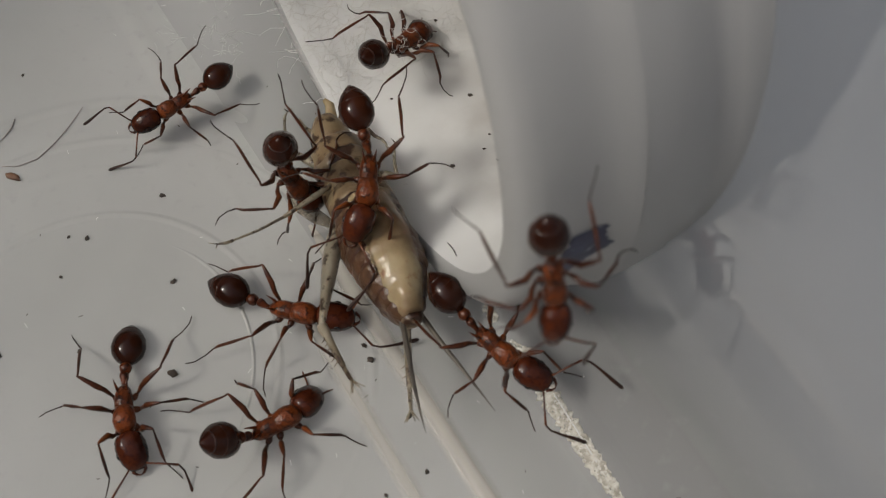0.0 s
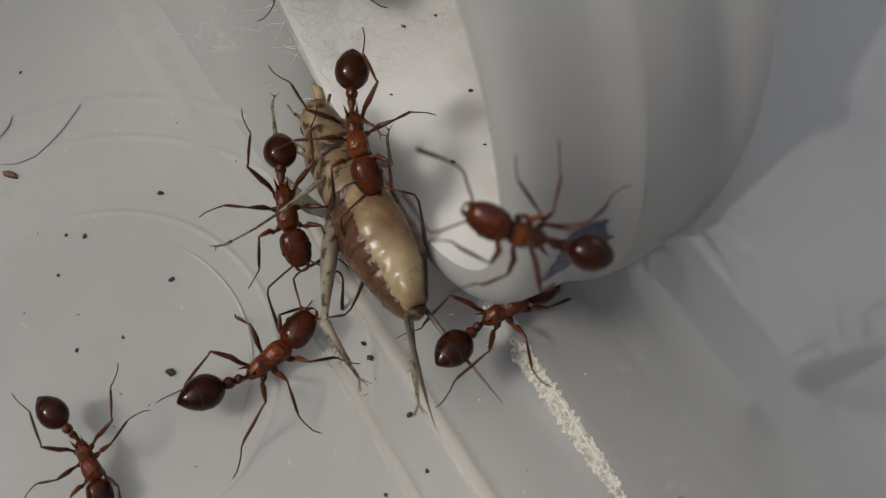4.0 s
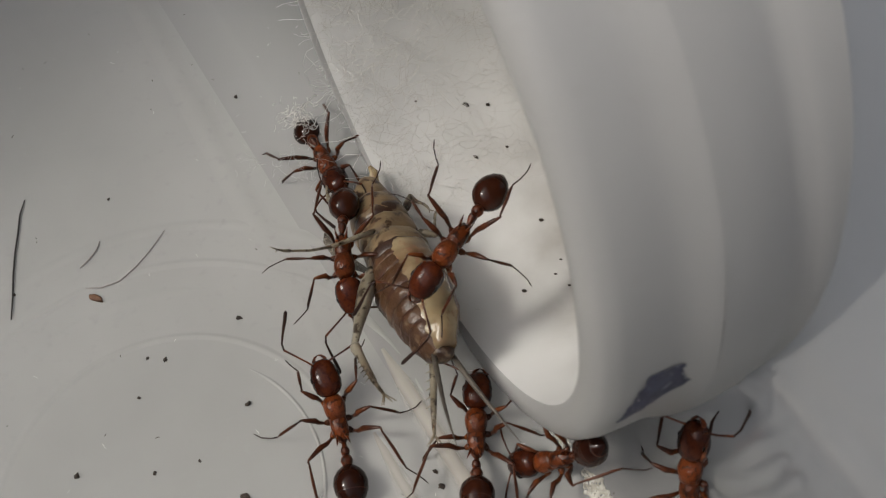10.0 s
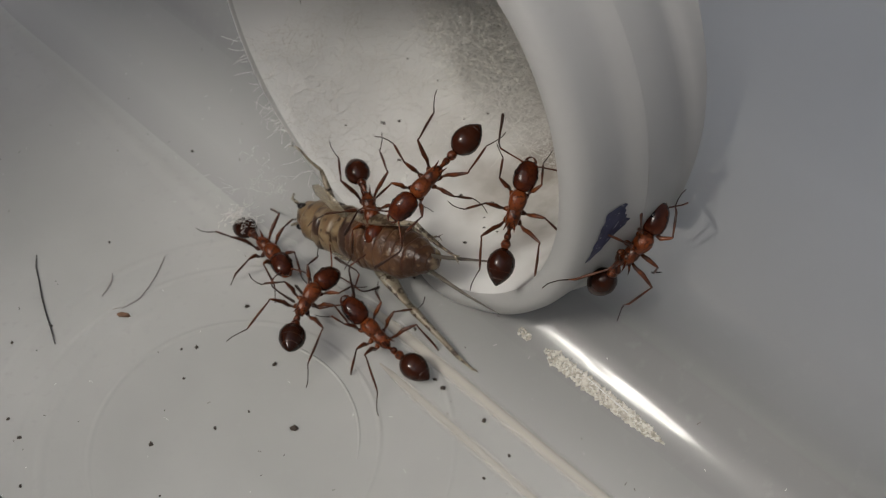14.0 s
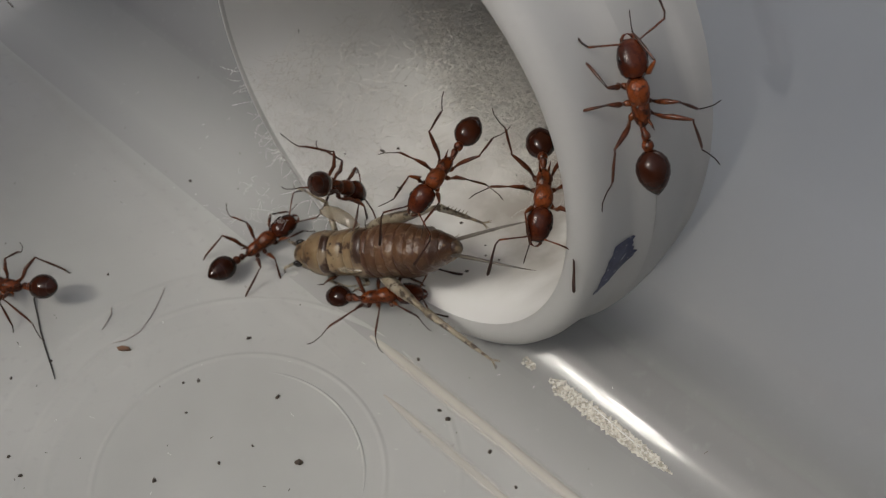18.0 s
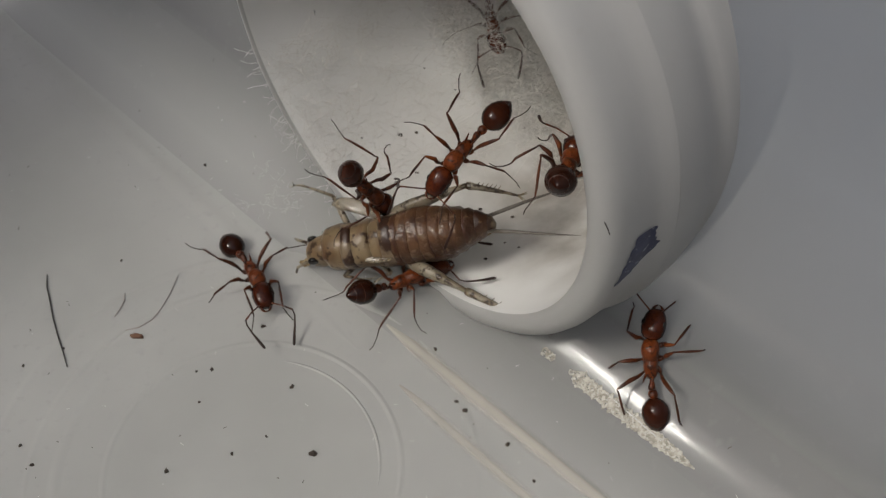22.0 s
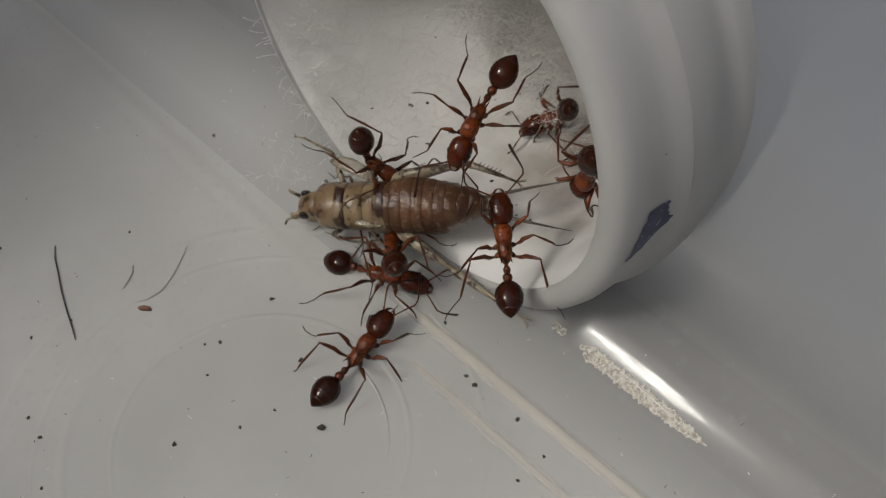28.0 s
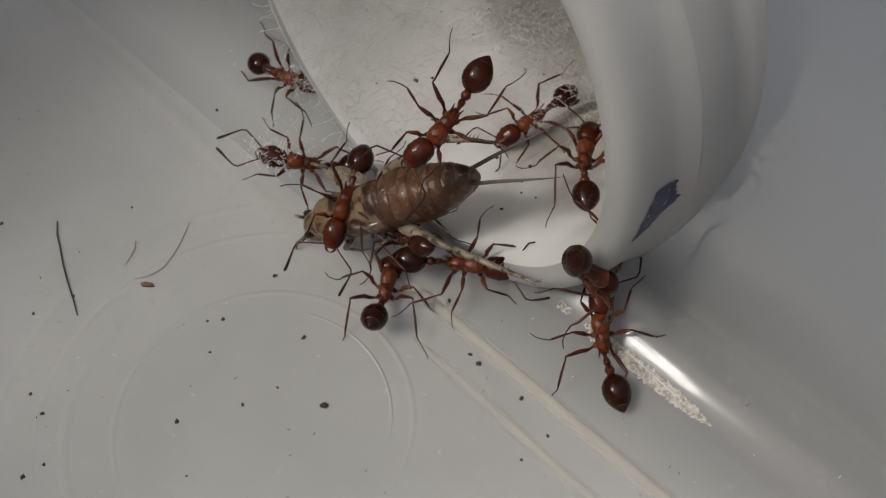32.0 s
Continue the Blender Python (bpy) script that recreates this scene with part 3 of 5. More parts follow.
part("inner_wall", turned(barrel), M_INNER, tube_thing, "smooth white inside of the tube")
barrel = [(2.2, 9.18), (2.6, 9.22), (3.3, 9.2), (3.6, 9.12), (3.9, 9.12), (4.1, 9.2), (4.4, 9.25), (5.5, 9.25), (7.2, 9.25), (34, 9.25), (34, 7.7)]
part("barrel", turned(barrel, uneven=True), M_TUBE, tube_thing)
bm = bmesh.new()
lump(bm, (0.25, 8.1 * math.cos(radians(-118)), 8.1 * math.sin(radians(-118)) - 0.35), (0.3, 0.16, 0.16), random.Random(3), 1, 0.8)
part("burr", bm, M_TUBE, tube_thing, "small moulding burr on the rim")

# the blue pen marks on the rim's side
def ink(a0, a1, lo, hi, gaps, seed):
    """A smudge on the rim between two angles; lo and hi give its edges along the tube."""
    b = bmesh.new()
    rnd = random.Random(seed)
    rows = []
    for i in range(41):
        f = i / 40
        ang = radians(a0 + (a1 - a0) * f)
        x0 = float(np.interp(f, (0, 0.5, 1), lo)) + 0.10 * noise.noise(Vector((f * 9, seed, 0)))
        x1 = float(np.interp(f, (0, 0.5, 1), hi)) + 0.16 * noise.noise(Vector((f * 11, seed + 3, 0)))
        row = []
        for j in range(17):
            x = x0 + (x1 - x0) * j / 16
            r = float(np.interp(x, [0.14, 0.45, 1.0, 1.4, 1.75, 2.0, 2.2, 2.6], [8.76, 8.86, 8.9, 8.92, 9.0, 9.12, 9.18, 9.22])) + 0.02
            row.append(b.verts.new(mm(x, -r * math.cos(ang), r * math.sin(ang))))
        rows.append(row)
    for i, (p, q) in enumerate(zip(rows, rows[1:])):
        for j in range(16):
            streak = noise.noise(Vector((i * 0.10, j * 0.55, seed))) + 0.4 * noise.noise(Vector((i * 0.5, j * 1.3, seed + 5)))
            if streak < gaps:
                b.faces.new((p[j], p[j + 1], q[j + 1], q[j]))
    return b


part("ink_mark", ink(4.5, -7.5, (0.9, 0.62, 0.42), (1.55, 1.75, 0.55), 0.75, 2), M_INK, tube_thing, "smudged dark blue ink mark")
part("ink_mark", ink(72, 55.5, (0.35, 0.32, 0.75), (1.45, 1.5, 1.0), 0.8, 7), M_WORN, tube_thing, "worn streaky blue ink mark")


# ---- cotton wool ----
def inside(s, ang, lift=0.0):
    """A point on the tube's inner wall, s in from the mouth, at an angle from its lowest line, towards the open side with a plus."""
    r = R_IN - lift
    side = Vector((-TUBE_X.y, TUBE_X.x, 0))
    return TUBE_C + TUBE_X * s + side * (r * math.sin(ang)) + Vector((0, 0, -r * math.cos(ang)))


def fibres(n, place, length, radius, rnd, curl=0.5):
    verts, faces = [], []
    for _ in range(n):
        p = place()
        d = Vector((rnd.gauss(0, 1), rnd.gauss(0, 1), rnd.gauss(0, 0.5))).normalized()
        L = length * (0.5 + rnd.random())
        k = 7
        last = None
        for i in range(k):
            a = Vector((-d.y, d.x, 0.2)).normalized() * radius
            b = d.cross(a).normalized() * radius
            base = len(verts)
            for q in (a, b * 0.87 - a * 0.5, -b * 0.87 - a * 0.5):
                verts.append(tuple((p + q) * MM))
            if last is not None:
                for j in range(3):
                    faces.append((last + j, last + (j + 1) % 3, base + (j + 1) % 3, base + j))
            last = base
            p = p + d * (L / k)
            d = (d + Vector((rnd.gauss(0, curl), rnd.gauss(0, curl), rnd.gauss(0, curl * 0.6)))).normalized()
    me = bpy.data.meshes.new("fibres")
    me.from_pydata(verts, [], faces)
    me.materials.append(M_COTTON)
    return me


rnd = random.Random(11)
cotton = tagged(new("cotton_wool"), "loose white cotton wool stuffed into the tube", "cotton wool", kind="stuff")


def deep():
    a = rnd.gauss(0.55, 0.5)
    return inside(7.5 + abs(rnd.gauss(0, 2.6)) - 1.2 * rnd.random(), a, 0.1 + abs(rnd.gauss(0, 1.3)))


ob = new("tuft", fibres(2200, deep, 2.6, 0.008, rnd, 0.75))
ob.parent = cotton


def film():
    return inside(0.2 + 5.5 * rnd.random() ** 1.4, 0.15 + 1.0 * rnd.random(), 0.05 + abs(rnd.gauss(0, 0.12)))


ob = new("thin_fibres", fibres(1300, film, 1.1, 0.0055, rnd, 0.35))
ob.parent = cotton
bm = bmesh.new()
for i in range(26):
    p = inside(14.5 + 3.0 * rnd.random(), rnd.uniform(-1.2, 1.6), 0.8 + 2.5 * rnd.random())
    lump(bm, p, (2.0, 2.0, 1.6), rnd, 3, 0.5)
part("wad", bm, M_COTTON, cotton)


def hazy():
    c, n, w = rnd.choice(WEBS)
    return Vector(c) + Vector((0, 0, n)) + Vector((rnd.gauss(0, w), rnd.gauss(0, w), rnd.gauss(0, 0.07)))


# thin webs of fibre that hang just over the floor before the tube's open side
WEBS = (((0.40, 7.08, 2.10), 0.0, 0.24), ((1.14, 6.50, 2.20), 0.0, 0.26), ((1.95, 5.82, 2.42), 0.0, 0.22), ((-0.91, 4.35, 1.34), 0.0, 0.24), ((-0.03, 4.45, 1.31), 0.0, 0.24), ((-0.21, 5.93, 1.49), 0.0, 0.25), ((0.34, 5.18, 1.47), 0.0, 0.22), ((1.04, 4.28, 1.44), 0.0, 0.28))
ob = new("stray_fibres", fibres(90, hazy, 0.5, 0.0048, rnd, 0.55))
ob.data.materials[0] = M_WEB
ob.parent = cotton

# crumbs inside the tube
for i in range(22):
    bm = bmesh.new()
    s = rnd.uniform(0.04, 0.09)
    lump(bm, (0, 0, 0), (s, s * 0.7, s * 0.5), rnd, 1, 0.7)
    ob = thing("crumb", bm, M_SPECK, "tiny dark crumb lying in the white tube", "crumb", group="crumbs")
    p = inside(rnd.uniform(1.5, 8.5), rnd.uniform(-0.4, 0.7), s * 0.4)
    ob.location = p * MM

# ---- litter on the floor ----
SPECKS = ((0.03, -0.01, .15), (-1.56, -1.67, .13), (-2.07, -1.73, .09), (1.88, -4.88, .24), (-0.66, -4.79, .11), (-2.65, -5.32, .15), (-2.64, 7.45, .13),
          (8.03, -4.77, .15), (5.86, -1.15, .13), (6.74, -3.52, .17), (6.48, -3.17, .13), (8.75, -6.07, .11), (7.9, -6.83, .11), (1.12, -2.42, .15), (0.38, -4.22, .09))
SPECKS += ((-1.86, -2.89, .09), (-7.83, -1.31, .11), (-7.34, -4.26, .11), (-6.49, -6.65, .11), (-7.06, -7.04, .15), (-6.86, -4.96, .13), (-9.63, 2.38, .13),
           (-6.62, -0.66, .09), (-5.19, 2.99, .09), (-2.15, -7.11, .07))
for x, y, s in SPECKS:
    s *= 0.72
    bm = bmesh.new()
    lump(bm, (0, 0, 0), (s * 0.55, s * 0.75, s * 0.45), rnd, 2, 0.8)
    if s > 0.2:
        lump(bm, (0.02, 0.14, 0.02), (0.05, 0.1, 0.05), rnd, 1, 0.8)
    ob = thing("crumb", bm, M_SPECK, "dark crumb of dirt on the plastic floor", "crumb", group="crumbs")
    z = 0.0
    d = Vector((x, y, 0)).dot(NRM)
    if d > FOOT:
        z = FILLET - math.sqrt(FILLET ** 2 - (d - FOOT) ** 2)
    ob.matrix_basis = at_mm(x, y, z + s * 0.3, 0, 0, rnd.uniform(0, 360))
drnd = random.Random(31)


def dusty():
    u, d = drnd.uniform(-14, 24), drnd.uniform(-16, 6.5)
    return wp(u, d, corner_z(d) + 0.02)


def dust(name, n, length, radius, material, label):
    me = fibres(n, dusty, length, radius, drnd, 0.25)
    for v in me.vertices:
        q = v.co.dot(NRM) / MM
        v.co.z = (corner_z(min(q, 7.5)) + 0.015) * MM + (v.co.z - corner_z(min(q, 7.5)) * MM) * 0.1
    me.materials[0] = material
    tagged(new(name, me), label, "dust", kind="stuff")


dust("dark_dust", 130, 0.10, 0.014, M_SPECK, "tiny dark bits of dust on the plastic floor")
dust("pale_dust", 170, 0.14, 0.0055, M_COTTON, "tiny pale fibres and scratches on the plastic floor")
bm = bmesh.new()
lump(bm, (0, 0, 0), (0.24, 0.1, 0.06), rnd, 2, 0.5)
thing("flake", bm, M_BROWN, "small brown flake on the plastic floor", "flake").matrix_basis = at_mm(-4.24, -0.27, 0.05, 0, 0, -8)


def strand(name, pts, r, material, label):
    b = bmesh.new()
    tube(b, [(x, y, r + 0.02) for x, y in pts], [r * (0.6 if i in (0, len(pts) - 1) else 1) for i in range(len(pts))], 6)
    return thing(name, b, material, label, name)


strand("hair", ((-7.7, 2.43), (-7.62, 1.9), (-7.4, 1.3), (-7.18, 0.6), (-6.91, -0.09), (-6.6, -0.8), (-6.35, -1.43)), 0.028, M_HAIR, "short dark hair on the plastic floor")
strand("thread", ((-3.1, 2.28), (-3.18, 1.9), (-3.3, 1.44), (-3.5, 0.9), (-3.76, 0.4), (-4.2, 0.08), (-4.65, -0.03)), 0.016, M_THREAD, "fine pale thread on the plastic floor")
strand("thread", ((-4.86, 1.52), (-4.84, 1.2), (-4.93, 0.89), (-5.07, 0.55)), 0.022, M_THREAD, "curled grey thread on the plastic floor")


# ---- the dead cricket ----
def stripes(material, period, dark, strength=0.75):
    """Broken dark cross stripes, `period` millimetres apart along x."""
    nt = material.node_tree
    n, link = nt.nodes, nt.links
    base = n["Principled BSDF"].inputs["Base Color"]
    co = n.new("ShaderNodeTexCoord")
    w = n.new("ShaderNodeTexWave")
    w.bands_direction = "X"
    w.inputs["Scale"].default_value = 0.31416 / (period * MM)
    w.inputs["Distortion"].default_value = 1.6
    w.inputs["Detail"].default_value = 3
    w.inputs["Detail Scale"].default_value = 2.2
    brk = n.new("ShaderNodeTexNoise")
    brk.inputs["Scale"].default_value = 2100
    r1, r2 = n.new("ShaderNodeMapRange"), n.new("ShaderNodeMapRange")
    r1.inputs[1].default_value, r1.inputs[2].default_value = 0.72, 0.92
    r2.inputs[1].default_value, r2.inputs[2].default_value = 0.42, 0.56
    mul, mul2 = n.new("ShaderNodeMath"), n.new("ShaderNodeMath")
    mul.operation = mul2.operation = "MULTIPLY"
    mul2.inputs[1].default_value = strength
    mx = n.new("ShaderNodeMix")
    mx.data_type = "RGBA"
    mx.inputs[7].default_value = (*dark, 1)
    link.new(co.outputs["Object"], w.inputs["Vector"])
    link.new(co.outputs["Object"], brk.inputs["Vector"])
    link.new(w.outputs["Fac"], r1.inputs[0])
    link.new(brk.outputs["Fac"], r2.inputs[0])
    link.new(r1.outputs[0], mul.inputs[0])
    link.new(r2.outputs[0], mul.inputs[1])
    link.new(mul.outputs[0], mul2.inputs[0])
    link.new(mul2.outputs[0], mx.inputs[0])
    link.new(base.links[0].from_socket, mx.inputs[6])
    link.new(mx.outputs[2], base)


stripes(M_BANDS, 0.395, (0.06, 0.022, 0.013), 0.85)
stripes(M_CRICKET, 0.7, (0.12, 0.06, 0.03), 0.5)


def build_cricket():
    c = tagged(new("cricket"), "dead pale brown young cricket with banded abdomen, being eaten", "cricket")
    # head towards +x; centre of the body at the origin; about 7 mm long
    b = bmesh.new()
    loft(b, [(3.36, 0, -0.25, .2, .25), (3.27, 0, -.2, .42, .46), (3.08, 0, -.12, .58, .62), (2.8, 0, -.05, .67, .72), (2.5, 0, 0, .68, .72), (2.3, 0, 0, .62, .66)], 20)
    head = part("head", b, M_CRICKET, c)
    for s in (1, -1):
        b = bmesh.new()
        egg(b, (2.98, 0.5 * s, 0.26), (.19, .16, .22), 12)
        part("eye", b, M_EYE, head, "glossy black eye")
        b = bmesh.new()
        tube(b, [(3.25, .35 * s, .1), (3.6, .5 * s, .15), (3.75, .62 * s, -.05)], [.07, .05, .04], 6)
        part("feeler_stump", b, M_CLEG, head)
    b = bmesh.new()
    tube(b, [(3.3, .15, -.35), (3.62, .2, -.5), (3.8, .1, -.55)], [.16, .13, .06], 8)
    part("mouthparts", b, M_BELLY, head, "pale torn mouthparts")
    b = bmesh.new()
    loft(b, [(2.45, 0, 0, .86, .88), (2.3, 0, .02, .95, .98), (1.9, 0, .03, 1.0, 1.02), (1.55, 0, .03, 1.02, 1.04), (1.4, 0, .02, .97, 1.0)], 22, 2.2)
    pro = part("pronotum", b, M_CRICKET, c, "pale collar with dark spots")
    b = bmesh.new()
    loft(b, [(1.74, 0, .03, 1.01, 1.03), (1.66, 0, .04, 1.04, 1.06), (1.5, 0, .04, 1.05, 1.07), (1.36, 0, .035, 1.04, 1.05)], 22, 2.2)
    part("dark_band", b, M_DARK, pro)
    x = 1.42
    for i in range(2):
        b = bmesh.new()
        loft(b, [(x, 0, 0, 1.0, 1.0), (x - .1, 0, 0, 1.08, 1.06), (x - .5, 0, 0, 1.12, 1.08), (x - .72, 0, 0, 1.06, 1.0)], 22, 2.1)
        part("thorax_plate", b, M_CRICKET, c)
        x -= .66
    b = bmesh.new()
    loft(b, [(x + .26, 0, .02, 1.10, 1.075), (x + .1, 0, .03, 1.13, 1.105), (x - .1, 0, .03, 1.13, 1.1), (x - .2, 0, .02, 1.1, 1.07)], 22, 2.1)
    part("dark_band", b, M_DARK, c)
    # abdomen of overlapping rings, tapering to the tail
    wid = [1.1, 1.16, 1.19, 1.19, 1.17, 1.12, 1.03, .89, .68]
    for i, w in enumerate(wid):
        b = bmesh.new()
        nx = wid[i + 1] if i + 1 < len(wid) else .42
        xx = x - .375 * i
        loft(b, [(xx + .03, 0, .03, w * .988, w * .938), (xx - .03, 0, .03, w * .999, w * .949), (xx - .2, 0, .03, (w * .6 + nx * .4) * 1.015, (w * .6 + nx * .4) * .965), (xx - .345, 0, .03, nx * 1.008, nx * .955), (xx - .385, 0, .03, nx * .99, nx * .94)], 24, 2.1)
        part("abdomen_ring", b, M_BANDS, c, "brown striped abdomen ring" if i == 0 else "")
    b = bmesh.new()
    rows = []
    for i in range(37):
        xx = x + .05 - .096 * i
        w = float(np.interp(i / 36 * 9, range(10), wid + [.42]))
        g = 1 - .02 * (i % 4 == 0)
        rows.append((xx, 0, -.28, w * .80 * g, w * .80 * g))
    loft(b, rows, 24, 2.1)
    part("belly", b, M_BELLY, c, "cream soft belly with faint folds")
    tail = x - .375 * 9
    b = bmesh.new()
    egg(b, (tail + .02, 0, 0), (.26, .42, .36), 12)
    part("tail_tip", b, M_DARK, c)
    for s in (1, -1):
        b = bmesh.new()
        tube(b, [(tail + .1, .24 * s, .05), (tail - .7, .40 * s, .08), (tail - 1.6, .60 * s, .06), (tail - 2.4, .76 * s, 0), (tail - 3.0, .86 * s, -.06)], [.075, .07, .05, .028, .006], 8)
        part("cercus", b, M_SPIKE, c, "long thin tapering tail bristle")
    # wing buds: one lies along the side, the other is torn loose and stands off
    b = bmesh.new()
    loft(b, [(1.1, .62, .5, .08, .03), (.9, .68, .5, .15, .05), (.5, .74, .46, .17, .05), (.1, .74, .42, .12, .04), (-.05, .72, .4, .04, .02)], 12)
    part("wing_bud", b, M_MEMBRANE, c)
    b = bmesh.new()
    tube(b, [(.35, -.72, .52), (.8, -1.0, .64), (1.3, -1.25, .68), (1.75, -1.38, .66), (2.05, -1.42, .62)], [.03, .055, .06, .05, .012], 14, flat=4.2, up=(0, 0, 1))
    part("wing_bud", b, M_MEMBRANE, c, "pale see-through wing pad standing off the body")
    # hind legs: thick femur, thin spiny shin
    def hind(s, hip, knee, foot, thick, label):
        b = bmesh.new()
        hip, k, f = Vector(hip), Vector(knee), Vector(foot)
        pts = [hip.lerp(k, q) + Vector((0, 0, .1 * math.sin(math.pi * q))) for q in (0, .12, .3, .5, .7, .88, 1)]
        tube(b, pts, [r * thick for r in (.15, .25, .28, .24, .17, .115, .10)], 12, flat=0.65)
        leg = part("hind_leg", b, M_CLEG, c, label)
        leg["hip"] = tuple(hip)
        b = bmesh.new()
        tube(b, [k.lerp(f, q) for q in (0, .06, .3, .6, .9, 1)], [r * thick for r in (.10, .115, .085, .07, .06, .045)], 8)
        d = (f - k).normalized()
        up = Vector((-d.y, d.x, 0.4)).normalized()
        part("shin", b, M_CLEG, leg)
        for q in range(6):
            b = bmesh.new()
            p = k.lerp(f, .25 + .11 * q)
            tube(b, [p, p + up * .2 + d * .12], [.03, .006], 5)
            part("spine", b, M_CLEG, leg)
        b = bmesh.new()
        e = f + d * .45 + Vector((0, 0, -.08))
        tube(b, [f, f.lerp(e, .5), e, e + d * .3 + up * .12], [.055, .05, .04, .012], 6)
        part("foot", b, M_CLEG, leg)
        for spread in (-.2, -.1, .18):
            b = bmesh.new()
            tube(b, [e, e + d * .3 + up * spread], [.03, .008], 5)
            part("claw", b, M_CLEG, leg)

    hind(1, (-.2, .7, -.45), (-2.25, 2.1, -.25), (-4.3, 3.4, -.5), 1.3, "pale spotted jumping leg")
    hind(-1, (.1, -.78, .25), (-2.75, -1.3, .5), (-4.0, -.85, .45), 1.25, "pale torn jumping leg folded along the body")

    def walking(hip, knee, foot, thick, label=""):
        b = bmesh.new()
        hip, k, f = Vector(hip), Vector(knee), Vector(foot)
        tube(b, [hip, hip.lerp(k, .4), k], [.11 * thick, .13 * thick, .08 * thick], 8)
        leg = part("leg", b, M_CLEG, c, label)
        leg["hip"] = tuple(hip)
        b = bmesh.new()
        tube(b, [k, k.lerp(f, .5) + Vector((0, 0, .06)), f], [.07 * thick, .06 * thick, .04 * thick], 6)
        part("shin", b, M_CLEG, leg)
        b = bmesh.new()
        d = (f - k).normalized()
        side = Vector((-d.y, d.x, 0))
        e = f + d * .4 + side * .1
        tube(b, [f, f.lerp(e, .5) - side * .03, e], [.045, .04, .02], 6)
        part("foot", b, M_CLEG, leg)
        for spread in (-.12, .14):
            b = bmesh.new()
            tube(b, [e, e + d * .16 + side * spread], [.02, .006], 5)
            part("claw", b, M_CLEG, leg)
        return leg

    c["foreleg"] = walking((1.7, -.62, -.2), (2.2, -1.9, .1), (3.2, -2.4, .2), .9, "pale bent foreleg reaching past the head").name
    walking((1.8, .55, -.6), (2.25, .8, -.75), (1.7, .95, -.9), .9)
    walking((.8, .6, -.6), (.5, .95, -.75), (1.0, 1.05, -.9), .9)
    c["long_leg"] = walking((.9, -.6, -.5), (1.2, -2.2, -.35), (1.4, -3.8, -.75), .62, "thin pale see-through middle leg").name
    for o in c.children_recursive:
        if o.name.split('.')[0] in ('abdomen_ring', 'belly', 'thorax_plate', 'dark_band', 'pronotum', 'head', 'eye', 'tail_tip'):
            o.data.transform(Matrix.Diagonal((1, 0.78, 0.84, 1)))
            if 'eye' not in o.name:      # the skin has sagged and dented
                for v in o.data.vertices:
                    p = v.co / MM
                    v.co += v.normal * MM * (0.09 * noise.noise(p * 1.3) + 0.06 * noise.noise(p * 2.9 + Vector((5, 0, 0))) + 0.02 * noise.noise(p * 7))
    return c


# ---- the ants ----
LEG_TURN = (-50, 4, 52)
LEG_SPOTS = ((0.78, 0.17, 0.36), (0.38, 0.16, 0.34), (0.12, 0.15, 0.35))
NECK, WAIST = Vector((0.96, 0, 0.58)), Vector((-0.26, 0, 0.5))


def leg_parts(b1, b2, b3, kind, s):
    """Upper leg, shin and foot in the leg's own space, pointing to +y times s."""
    reach, knee, up = ((1.7, .68, .42), (1.95, .77, .45), (2.5, 1.02, .58))[kind]
    tube(b1, [(0, 0, 0), (0, .1 * s, -.06), (0, .2 * s, -.04)], [.08, .09, .05], 8)
    kb = (-.16, .09, .24)[kind]
    tube(b1, [(0, .18 * s, -.05), (kb * .12, (.18 + knee * .22) * s, up * .3), (kb * .45, knee * .55 * s, up * .66), (kb * .78, knee * .82 * s, up * .9), (kb * .96, knee * .96 * s, up), (kb, knee * s, up)],
         [.034, .062, .076, .056, .034, .030], 8)
    mid = knee + (reach - knee) * .55
    dx = (.24, -.10, -.36)[kind]
    along = lambda f: kb + (dx - kb) * f
    tube(b2, [(kb, knee * s, up), (along(.1), (knee + .05) * s, up - .05), (along(.5), (knee + .5 * (mid - knee)) * s, up * .42), (along(.85), (knee + .85 * (mid - knee)) * s, up * .02), (dx, mid * s, -.17)],
         [.028, .025, .043, .038, .022], 8)
    bend = (.02, .16, -.12)[kind]
    tube(b3, [(dx, mid * s, -.17), (dx + bend * .2, (mid + .34 * (reach - mid)) * s, -.31), (dx + bend * .7, (mid + .78 * (reach - mid)) * s, -.41), (dx + bend * 1.3, reach * s, -.425), (dx + bend * 1.6, (reach + .06) * s, -.42)],
         [.021, .016, .016, .016, .007], 6)


